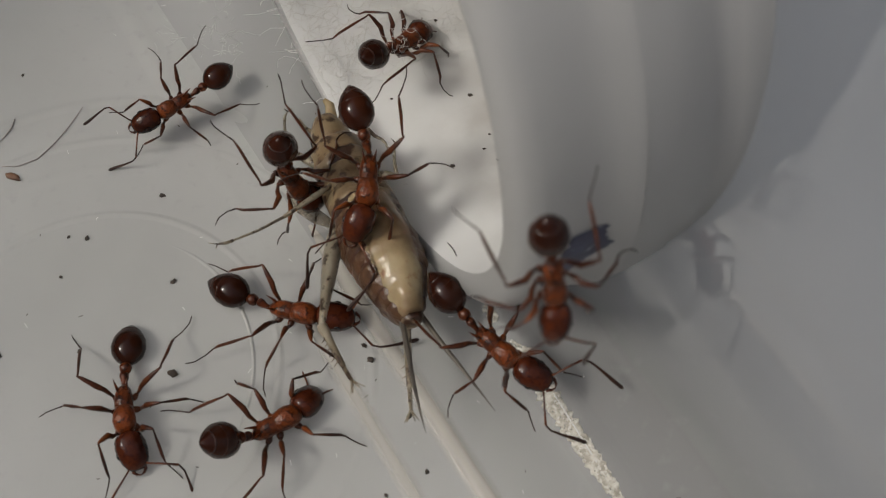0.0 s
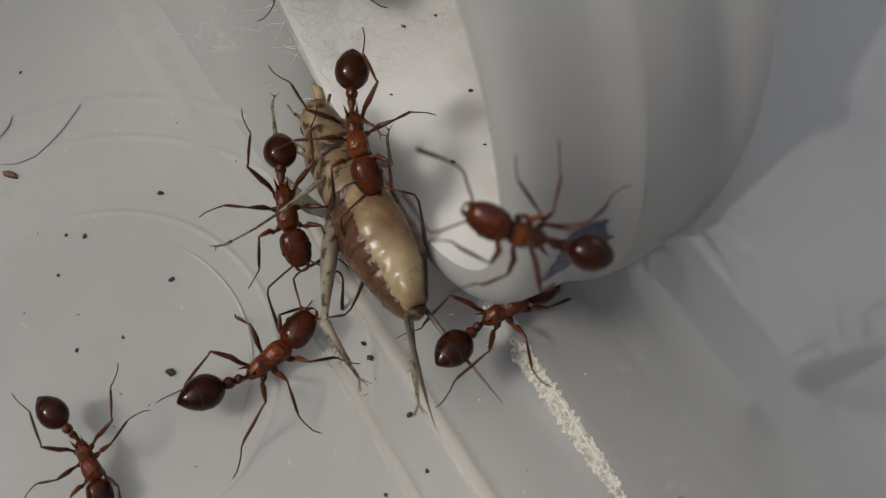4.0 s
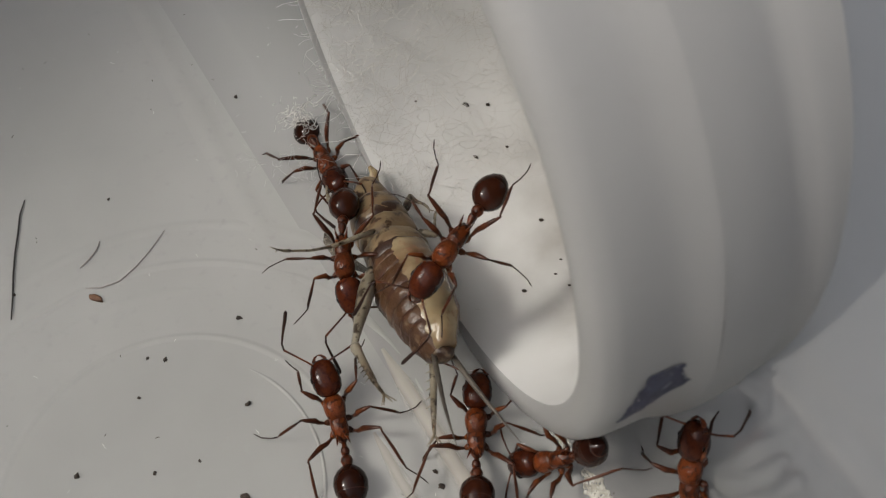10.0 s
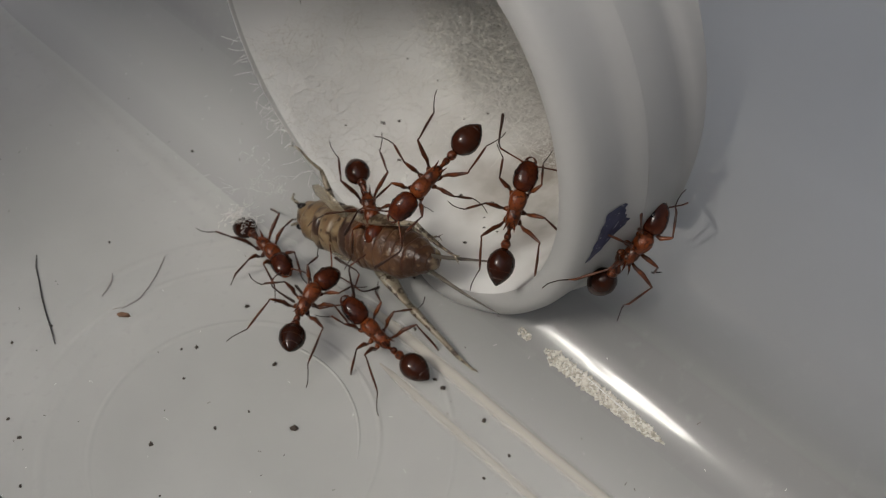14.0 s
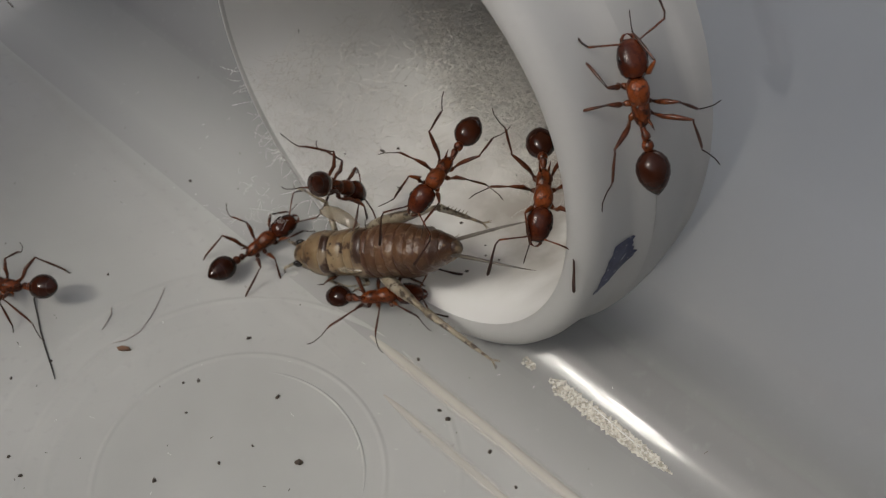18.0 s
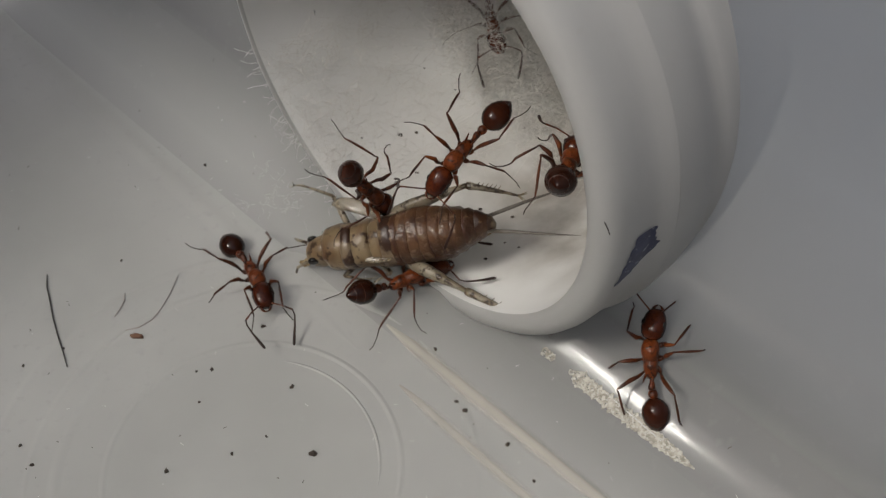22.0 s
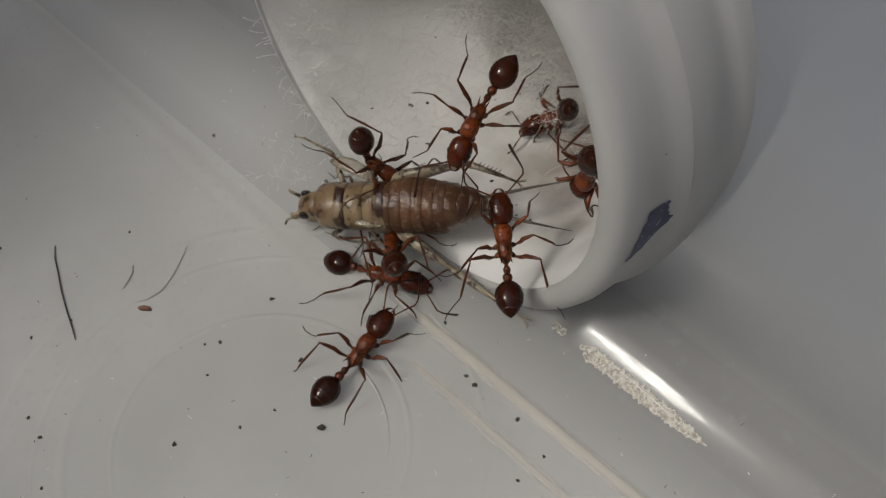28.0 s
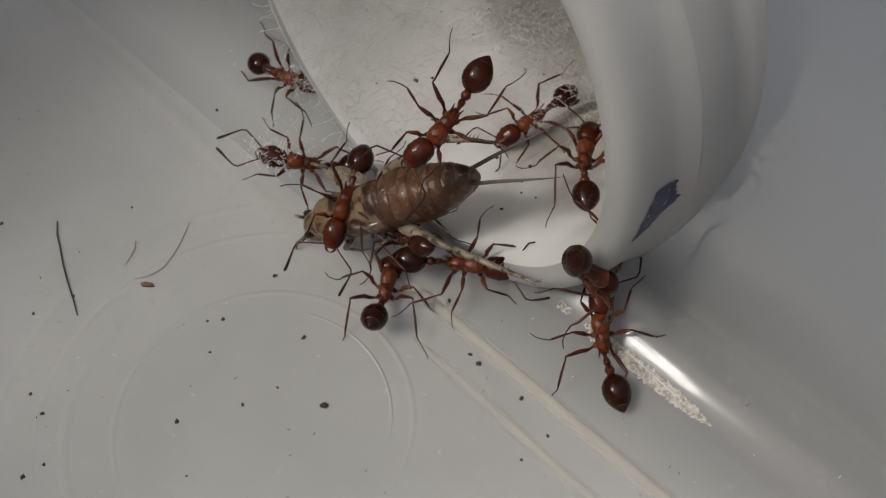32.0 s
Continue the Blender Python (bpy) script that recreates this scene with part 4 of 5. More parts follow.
def build_ant():
    a = tagged(new("ant"), "red-brown worker ant with a glossy dark abdomen", "ant", "ants at the cricket")
    # origin on the ground under the middle of the ant; head towards +x
    b = bmesh.new()
    loft(b, [(.98, 0, .62, .10, .12), (1.03, 0, .62, .24, .22), (1.14, 0, .61, .335, .30), (1.33, 0, .6, .38, .335), (1.54, 0, .58, .372, .32), (1.74, 0, .56, .325, .27), (1.88, 0, .54, .25, .2), (1.96, 0, .53, .15, .1)], 24, 2.2)
    head = part("head", b, M_HEAD, a, "dark rounded head", at_mm(0, 0, 0))
    for s in (1, -1):
        b = bmesh.new()
        egg(b, (1.50, .335 * s, .66), (.1, .055, .085), 9)
        part("eye", b, M_EYE, head)
        b = bmesh.new()
        tube(b, [(1.86, .15 * s, .5), (1.97, .15 * s, .48), (2.05, .09 * s, .47), (2.09, .0, .47)], [.085, .08, .06, .02], 8, flat=.6)
        part("mandible", b, M_THORAX, head)
        b = bmesh.new()
        tube(b, [(0, 0, 0), (.12, .15 * s, .06), (.34, .46 * s, .12), (.52, .70 * s, .10)], [.034, .025, .027, .032], 7)
        n = len(b.faces)
        tube(b, [(.52, .70 * s, .10), (.70, .74 * s, .02), (1.02, .68 * s, -.14), (1.34, .60 * s, -.27), (1.58, .55 * s, -.34), (1.64, .54 * s, -.36)], [.024, .026, .034, .050, .052, .018], 7)
        b.faces.ensure_lookup_table()
        for f in b.faces[n:]:
            f.material_index = 1
        feel = part("antenna", b, [M_LEG, M_TARSUS], head, "thin elbowed feeler with a dark club", at_mm(1.84, .17 * s, .6))
        feel["side"] = s
    mes = bmesh.new()
    loft(mes, [(1.03, 0, .55, .10, .10), (.98, 0, .56, .18, .17), (.88, 0, .6, .25, .24), (.72, 0, .63, .285, .275), (.56, 0, .625, .27, .26), (.42, 0, .6, .235, .23), (.30, 0, .57, .19, .19), (.24, 0, .55, .13, .13)], 22, 2.2)
    part("thorax", mes, M_THORAX, a)
    mes = bmesh.new()
    loft(mes, [(.50, 0, .55, .15, .15), (.42, 0, .56, .205, .20), (.30, 0, .57, .225, .22), (.15, 0, .57, .225, .225), (.02, 0, .55, .21, .21), (-.12, 0, .52, .175, .18), (-.2, 0, .49, .12, .12), (-.25, 0, .47, .07, .07)], 20, 2.3)
    for s in (1, -1):
        tube(mes, [(-.06, .1 * s, .66), (-.2, .14 * s, .77), (-.34, .17 * s, .83)], [.05, .03, .006], 6)
    part("hind_thorax", mes, M_THORAX, a)
    b = bmesh.new()
    gr = []
    for x, w in ((-.86, .09), (-.91, .19), (-1.0, .30), (-1.14, .40), (-1.34, .445), (-1.54, .42), (-1.71, .35), (-1.86, .245), (-1.98, .13), (-2.06, .03)):
        gr.append((x, 0, .56 - .03 * abs(x + 1.4), w, w * .93))
    loft(b, gr, 24)
    gas = part("gaster", b, M_GASTER, a, "glossy dark brown abdomen")
    b = bmesh.new()
    loft(b, [(-.2, 0, .47, .06, .06), (-.34, 0, .48, .065, .07), (-.44, 0, .55, .11, .15), (-.52, 0, .56, .115, .15), (-.6, 0, .5, .08, .08)], 14)
    part("waist_knot", b, M_THORAX, gas)
    b = bmesh.new()
    loft(b, [(-.58, 0, .5, .075, .075), (-.66, 0, .54, .14, .145), (-.75, 0, .55, .16, .165), (-.84, 0, .53, .125, .125), (-.9, 0, .52, .09, .09)], 14)
    part("waist_knot", b, M_THORAX, gas)
    for x, w in ((-1.58, .408), (-1.82, .275)):
        b = bmesh.new()
        loft(b, [(x + .02, 0, .552, w - .004, (w - .004) * .93), (x, 0, .551, w + .004, (w + .004) * .93), (x - .03, 0, .55, w - .02, (w - .02) * .93)], 24)
        part("band", b, M_GBAND, gas)
    for s in (1, -1):
        for k in range(3):
            b1, b2, b3 = bmesh.new(), bmesh.new(), bmesh.new()
            leg_parts(b1, b2, b3, k, s)
            x, y, z = LEG_SPOTS[k]
            leg = part("leg", b1, M_LEG, a, "", at_mm(x, y * s, z + .08, 0, 0, s * LEG_TURN[k]))
            leg["side"], leg["rank"] = s, k
            part("shin", b2, M_SHIN, leg)
            part("foot", b3, M_TARSUS, leg)
    return a


THINGS = {"cricket": build_cricket()}
first = build_ant()
THINGS["a1"] = first
for key in ("a2", "a3", "a4", "a5", "b", "c", "e", "f", "g", "i", "j", "m", "d", "n"):
    THINGS[key] = copy_thing(first, Matrix())
for key, size in (("a3", 1.02), ("a4", 1.02), ("b", 0.83), ("f", 1.02), ("g", 0.72), ("i", 0.97), ("j", 0.95), ("m", 0.97), ("n", 0.97)):
    THINGS[key].scale = (size, size, size)


# ---- cotton fibres that cling to ants ----
def tangle(n, size, seed):
    """A loose tangle of fibres about the origin, `size` half across."""
    r = random.Random(seed)
    return fibres(n, lambda: Vector((r.gauss(0, size[0]), r.gauss(0, size[1]), r.gauss(0, size[2]))), 0.42, 0.0085, r, 0.8)


fluff = tagged(new("cotton_fluff", tangle(80, (0.30, 0.24, 0.20), 21)), "small tangle of white cotton fibres clinging to an ant", "fluff")
for key, seed in (("m", 22), ("n", 23), ("j", 24)):
    for piece in [o for o in THINGS[key].children if o.name.startswith("head" if key != "j" else "hind_thorax")]:
        bits = new("clinging_fibres", tangle(120 if key != "j" else 45, (0.42, 0.26, 0.16), seed))
        bits.parent = piece
        bits.matrix_basis = at_mm(1.35, 0, 0.78) if key != "j" else at_mm(0.1, 0, 0.72)
        tagged(bits, "white cotton fibres stuck to the ant")


# ---- motion of the animals ----
def go(ob, rows, bends=()):
    """Keys the way of an animal; bends: seconds, then turn and lift of an ant's head and of its abdomen."""
    walk(ob, [(r[0], at_mm(*r[1:])) for r in rows])
    if ob.name.startswith("ant"):
        stride(ob, rows)
        for piece in ob.children:
            if piece.name.startswith("head"):
                walk(piece, [(t, at_mm(*NECK) @ pose(0, 0, 0, 0, -hp, hy) @ at_mm(*-NECK)) for t, hy, hp, gy, gp in bends])
            if piece.name.startswith("gaster"):
                walk(piece, [(t, at_mm(*WAIST) @ pose(0, 0, 0, 0, gp, gy) @ at_mm(*-WAIST)) for t, hy, hp, gy, gp in bends])


def stride(ant, rows):
    """Legs swing with the way the ant has gone; feelers sway."""
    rnd = random.Random(hash_of(ant.name))
    step = 0.25
    n = int(32 / step)
    gone, way = 0.0, [0.0]
    where = lambda t: Vector([float(np.interp(t, [r[0] for r in rows], [r[k] for r in rows])) for k in (1, 2, 3)])
    turn = np.unwrap(np.radians([r[6] for r in rows]))
    yaw = lambda t: float(np.interp(t, [r[0] for r in rows], turn))
    speed = [0.0]
    for i in range(n):
        v = (where((i + 1) * step) - where(i * step)).length + 0.8 * abs(yaw((i + 1) * step) - yaw(i * step))
        gone += min(v, 0.9)
        speed.append(v / step)
        way.append(gone)
    for leg in [o for o in ant.children if o.name.startswith("leg")]:
        s, k = leg["side"], leg["rank"]
        x, y, z = LEG_SPOTS[k]
        base = s * LEG_TURN[k] + rnd.uniform(-17, 17)
        lift = rnd.uniform(-5, 8)
        phase = math.pi * ((k + (0 if s > 0 else 1)) % 2) + rnd.uniform(-.5, .5)
        keys = []
        for i in range(n + 1):
            amp = min(1.0, speed[i] / 2.5)
            ph = way[i] * 2.6 + phase
            a = base + s * amp * 17 * math.sin(ph) + 2.5 * math.sin(i * .37 + phase * 2)
            up = lift + amp * 9 * max(0, math.cos(ph))
            keys.append((i * step, at_mm(x, y * s, z + .08, s * up, 0, a)))
        walk(leg, keys)
    for feel in [o for o in ant.children_recursive if o.name.startswith("antenna")]:
        s = feel["side"]
        base, dip, f1, f2 = rnd.uniform(-20, 22), rnd.uniform(-4, 14), rnd.uniform(.8, 1.7), rnd.uniform(0, 6)
        walk(feel, [(i * .4, at_mm(1.84, .17 * s, .6, 0, dip + 7 * math.sin(i * .4 * f1 * 1.3 + f2), s * (base + 14 * math.sin(i * .4 * f1 + f2)))) for i in range(81)])


def ride(ob, rows, until, offset, rest):
    """Carries a thing on an animal's back until it drops off, and leaves it at rest."""
    keep = [r for r in rows if r[0] <= until]
    walk(ob, [(r[0], at_mm(*r[1:]) @ offset) for r in keep] + [(until + 2, rest), (32, rest)])


def swing(leg, rows):
    """Turns a leg of the cricket about its hip; rows of seconds, turn and, where it has one, tilt."""
    h = Vector(leg["hip"])
    walk(leg, [(r[0], at_mm(*h, 0, r[2] if len(r) > 2 else 0, r[1]) @ at_mm(*-h)) for r in rows])


def hash_of(text):
    return sum((i + 3) * ord(ch) for i, ch in enumerate(text))


def motions():
    go(THINGS['cricket'], [
        (0,5.97,-0.29,1.56,12,171,-56), (1,5.94,-0.34,1.53,13,174,-56), (2,5.69,-0.33,1.41,17,175,-52), (3,5.82,-0.13,1.60,11,177,-52), 
        (6,5.87,-0.13,1.61,12,172,-57), (7,5.56,0.40,1.71,8,172,-49), (8,5.03,1.04,1.68,6,170,-49), (9,4.73,1.17,1.75,7,159,-56), 
        (10,4.48,1.63,1.70,30,166,-55), (11,4.61,1.40,1.72,-131,2,132), (12,4.23,1.59,1.65,-103,14,135), (13,4.04,2.08,1.67,-81,16,132), 
        (14,4.12,1.70,1.64,-62,19,139), (15,4.26,1.16,2.11,-44,29,150), (18,4.40,2.16,1.91,-27,25,159), (19,4.41,1.88,2.06,-26,28,161), 
        (20,4.44,1.81,1.98,-27,26,159), (21,4.58,2.15,1.87,-26,16,163), (22,4.64,2.13,1.92,-22,18,175), (23,4.66,2.42,1.44,2,6,-172), 
        (24,4.59,2.84,1.49,-1,2,-176), (27,4.24,2.34,1.96,-22,-1,180), (28,4.08,2.43,1.85,-22,12,169), (29,3.91,1.57,2.09,-18,29,170), 
        (30,3.85,1.25,2.17,-18,30,170), (31,3.76,1.48,2.25,-18,32,172), (32,3.84,1.29,2.21,-17,31,174)])
    go(THINGS['a1'], [
        (0,6.00,0.34,3.14,-5,26,-82), (1,6.81,-0.63,5.38,-7,14,-99), (2,5.64,1.30,2.43,-8,13,-101), (3,5.35,1.69,2.61,-9,19,-92), 
        (3.5,5.33,1.61,2.78,0,16,-67), (5.5,5.36,0.75,2.26,0,15,-68), (6,5.68,0.35,2.86,-1,26,-69), (7,5.82,0.68,2.81,-7,26,-83), 
        (8,5.51,1.53,2.53,-9,21,-93), (9,6.16,1.03,4.74,-9,13,-106), (9.5,6.09,1.05,4.23,-9,12,-108), (10,6.23,1.57,3.83,-10,12,-114), 
        (10.5,6.47,0.63,4.33,-10,12,-113), (11,6.44,0.62,5.04,-9,13,-115), (11.5,4.95,4.34,1.59,-11,15,-116), (12,6.15,1.26,4.79,-17,21,-124), 
        (13,6.51,0.97,5.55,-25,30,-134), (14,6.57,0.85,5.78,-28,27,-142), (15,7.08,1.94,5.01,-28,26,-144), (17.5,6.57,2.93,4.66,-12,17,-130), 
        (18,6.92,2.67,5.43,-12,18,-128), (19,6.82,2.83,5.31,-14,17,-134), (20,6.83,2.69,5.22,-16,14,-141), (21,7.02,2.80,5.28,-12,18,-128), 
        (22,7.00,2.92,5.34,-15,19,-134), (23,6.97,3.16,5.23,-9,19,-120), (24,7.09,3.34,5.25,-9,19,-120), (24.5,6.99,3.34,5.24,-8,20,-117), 
        (26.5,6.87,2.96,5.19,-7,20,-115), (27,6.73,3.15,5.27,-6,20,-111), (28,7.08,3.24,5.37,-14,25,-123), (29,6.30,1.77,6.13,-27,27,-141), 
        (30,5.77,1.21,6.19,-23,29,-131), (31,5.86,1.34,6.13,-28,25,-141), (32,6.00,1.41,6.22,-25,28,-137)],
       [(0,-21,0,20,-13), (1,-15,22,16,-13), (2,-4,-10,4,-15), (3,9,-7,-8,-15), (6,12,0,-11,-2), (7,2,0,-2,7), (8,-1,-5,1,4), (9,-8,-9,9,-23), 
        (10,-2,-9,4,-19), (11,-1,-10,4,-24), (12,1,-7,-3,11), (13,-9,-1,10,-23), (14,0,-1,0,-4), (15,-5,-1,4,6), (18,-4,-16,3,-9), (19,15,30,-2,1), 
        (20,27,30,-9,-1), (21,4,-9,-8,19), (22,4,-14,-5,-1), (23,-9,5,6,15), (24,2,16,1,3), (27,5,5,-4,5), (28,6,-12,-7,15), (29,-12,0,9,7), 
        (30,-2,-1,2,-11), (31,-10,0,8,7), (32,-10,0,8,7)])
    go(THINGS['a2'], [
        (0,3.48,0.41,2.41,18,68,-21), (1,3.32,1.28,2.63,-5,76,-71), (2,3.38,-0.19,2.33,-3,60,-65), (3,3.74,-0.09,1.58,-2,14,-67), 
        (5.5,3.79,-0.28,1.32,-2,14,-68), (6,3.77,-0.13,1.61,-5,14,-78), (7,4.17,-0.67,2.96,-2,14,-68), (8,3.56,0.11,1.50,-5,16,-76), 
        (9,2.71,1.41,1.57,-7,14,-87), (9.5,2.87,1.32,1.34,-3,15,-73), (10,2.78,1.87,1.70,-3,15,-71), (10.5,3.57,1.11,1.34,0,15,-63), 
        (11,3.46,1.04,1.57,3,15,-58), (11.5,3.34,1.26,1.35,2,17,-65), (12,3.28,1.78,1.99,3,18,-67), (13,4.09,2.55,2.28,3,20,-79), 
        (14,4.32,2.32,2.67,4,20,-76), (15,4.52,3.17,3.06,29,67,-30), (17.5,2.63,3.67,2.50,15,14,-36), (17.75,2.65,3.79,2.80,16,31,-4), 
        (18,2.67,3.92,3.10,30,44,36), (19,2.62,3.84,3.48,38,69,-13), (19.5,2.90,3.83,3.33,5,75,-75), (20,3.17,3.83,3.18,-26,68,-135), 
        (20.5,3.13,3.56,3.41,18,75,-51), (21,3.10,3.30,3.63,45,63,17), (22,3.20,3.26,3.51,37,59,6), (23,3.36,3.49,2.85,30,46,22), 
        (24,3.36,4.00,2.77,28,41,22), (27,3.32,3.00,3.15,24,51,-20), (28,3.28,3.63,2.73,24,46,-14), (29,2.44,2.81,2.79,15,61,-50), 
        (30,2.45,2.59,3.06,47,67,18), (31,2.72,2.87,3.13,2,70,-80), (32,2.61,1.74,1.97,-8,17,-109)],
       [(0,21,-16,-6,33), (1,22,-12,-13,36), (2,12,19,-8,44), (3,6,-12,-3,-30), (6,20,-12,-14,-30), (7,-6,-11,5,-17), (8,8,-10,-6,-7), (9,15,-13,-12,-24), 
        (10,10,-13,-7,-30), (11,15,-11,-14,-29), (12,10,-15,-12,-30), (13,-4,-18,3,-13), (14,-9,-18,4,-30), (15,-23,-29,26,31), (18,3,-11,16,20), 
        (19,-13,-5,20,39), (20,-18,16,-1,49), (21,15,-33,13,19), (22,11,-23,12,27), (23,11,-7,11,26), (24,14,7,7,30), (27,26,-19,-3,36), (28,29,-1,-6,40), 
        (29,25,-6,-9,46), (30,18,-15,9,29), (31,10,2,-5,47), (32,0,-15,1,-19)])
    go(THINGS['a3'], [
        (0,4.18,-2.80,-0.03,0,0,-2), (1,3.75,-2.57,-0.04,0,0,20), (2,4.60,-3.71,-0.05,0,0,37), (3,4.51,-4.54,-0.06,0,0,64), (3.5,4.05,-4.54,-0.06,0,0,50), 
        (5.5,4.28,-4.61,-0.06,0,0,73), (6,4.29,-4.64,-0.06,0,0,85), (7,4.57,-4.33,-0.05,0,0,85), (8,4.73,-4.37,-0.06,0,0,97), (9,4.14,-3.53,0.41,6,-17,107), 
        (9.5,4.06,-3.40,-0.05,0,0,108), (10,3.84,-2.73,-0.09,1,-13,119), (10.5,3.98,-2.59,-0.05,0,0,103), (11,3.78,-2.59,-0.06,0,0,111), 
        (11.5,4.21,-2.48,-0.05,0,-4,112), (12,3.76,-2.33,0.35,-7,-23,122), (13,2.90,-1.38,0.32,-5,-28,108), (14,1.92,-0.80,0.60,20,-8,61), 
        (15,2.87,0.28,0.00,0,0,68), (16.25,3.41,0.71,0.02,-1,-4,25), (17.5,3.95,1.14,0.04,1,-7,-18), (18,4.19,1.07,0.10,-4,-4,-1), 
        (19,5.00,1.19,0.72,28,-5,7), (20,4.26,0.59,1.55,14,-21,50), (21,4.05,1.01,0.06,-1,-7,1), (22,4.61,1.11,0.13,-5,-2,19), (23,3.95,0.96,0.05,-4,-6,22), 
        (24,3.62,1.23,-0.03,6,-8,3), (24.5,3.70,1.28,-0.01,9,-5,-19), (26.5,4.43,0.87,0.02,12,-5,-22), (27,3.65,0.88,0.00,15,3,-23), 
        (28,3.49,0.73,-0.04,7,0,-20), (29,4.46,0.58,0.65,30,3,-8), (30,5.27,0.09,0.71,30,3,-11), (31,5.23,-0.06,0.67,29,3,-10), (32,6.06,-0.20,0.81,30,0,-9)],
       [(0,14,-6,-11,-4), (1,3,-2,-14,-23), (2,1,4,-14,-23), (3,16,16,-8,28), (6,7,20,-12,-8), (7,8,-10,-6,-3), (8,9,22,-11,-3), (9,9,7,-7,0), 
        (10,5,13,-4,12), (11,-3,-1,2,3), (12,5,8,-3,-2), (13,-10,9,8,-3), (14,-19,-12,15,30), (15,-55,0,55,28), (18,4,0,-36,-30), (19,-1,2,-3,-26), 
        (20,5,0,16,65), (21,-1,-6,-27,-30), (22,-4,11,17,25), (23,-4,8,34,39), (24,5,-2,-20,-25), (27,9,-7,-15,-26), (28,4,-11,-9,-19), (29,-9,-1,8,-5), 
        (30,-10,-1,9,5), (31,6,0,-4,7), (32,-3,-1,3,6)])
    go(THINGS['a4'], [
        (0,4.62,-6.01,-0.06,0,0,40), (0.5,4.66,-5.75,-0.06,0,0,19), (1,4.76,-6.33,-0.06,0,0,-4), (1.5,5.45,-6.73,-0.06,0,0,-18), 
        (2,6.35,-7.89,-0.06,0,0,-12), (3,8.75,-9.46,0.70,0,40,4), (3.75,10.08,-9.22,0.70,0,40,45), (4.5,11.42,-8.97,0.69,0,40,85), 
        (5.5,10.87,-5.48,0.07,-8,-14,75), (6,10.89,-5.15,0.12,-12,-14,86), (6.5,10.72,-4.80,0.16,-12,-15,83), (7,11.07,-4.27,0.39,-18,-17,92), 
        (7.5,11.02,-4.48,0.31,-14,-20,80), (8,10.35,-5.55,-0.01,-10,-2,120), (8.5,8.53,-5.38,-0.06,0,0,139), (9,7.73,-3.73,-0.07,-3,-10,124), 
        (9.5,7.68,-3.64,0.01,0,0,117), (10,7.50,-2.44,0.01,-9,-5,102), (10.5,7.68,-3.15,-0.04,-7,-3,110), (11,7.03,-3.26,-0.03,0,0,119), 
        (11.5,7.35,-2.46,-0.01,-10,-3,119), (12,7.43,-2.99,0.40,-13,-20,124), (12.5,7.52,-3.42,0.01,-3,-3,132), (13,7.16,-2.90,0.40,-23,-16,141), 
        (13.5,7.03,-3.46,-0.06,-1,0,134), (14,4.79,-1.82,-0.10,-5,-6,132), (14.5,3.10,-1.40,-0.05,0,0,126), (15,1.71,0.43,-0.02,0,0,121), 
        (15.25,0.98,0.28,-0.04,0,0,156), (15.5,0.25,0.13,-0.06,0,0,-170), (16.5,-2.43,1.46,0.02,0,0,154), (17.5,-5.76,1.51,-0.09,-1,-5,131), 
        (18,-8.24,2.23,-0.06,0,0,174), (19,-14.60,3.58,0.02,0,0,167), (21,-22.62,7.17,0.01,0,0,178), (32,-22.62,7.17,0.01,0,0,178)],
       [(0,36,-33,4,53), (1,-10,13,-7,-30), (6,5,5,-9,-14), (7,3,0,-1,4), (8,9,14,-6,40), (9,6,11,-4,-3), (10,-3,1,6,21), (11,8,22,-5,11), (12,4,7,-3,-2), 
        (13,3,6,-2,-1), (14,1,23,4,4), (15,31,27,-20,23), (18,14,20,-18,25), (32,14,20,-18,25)])
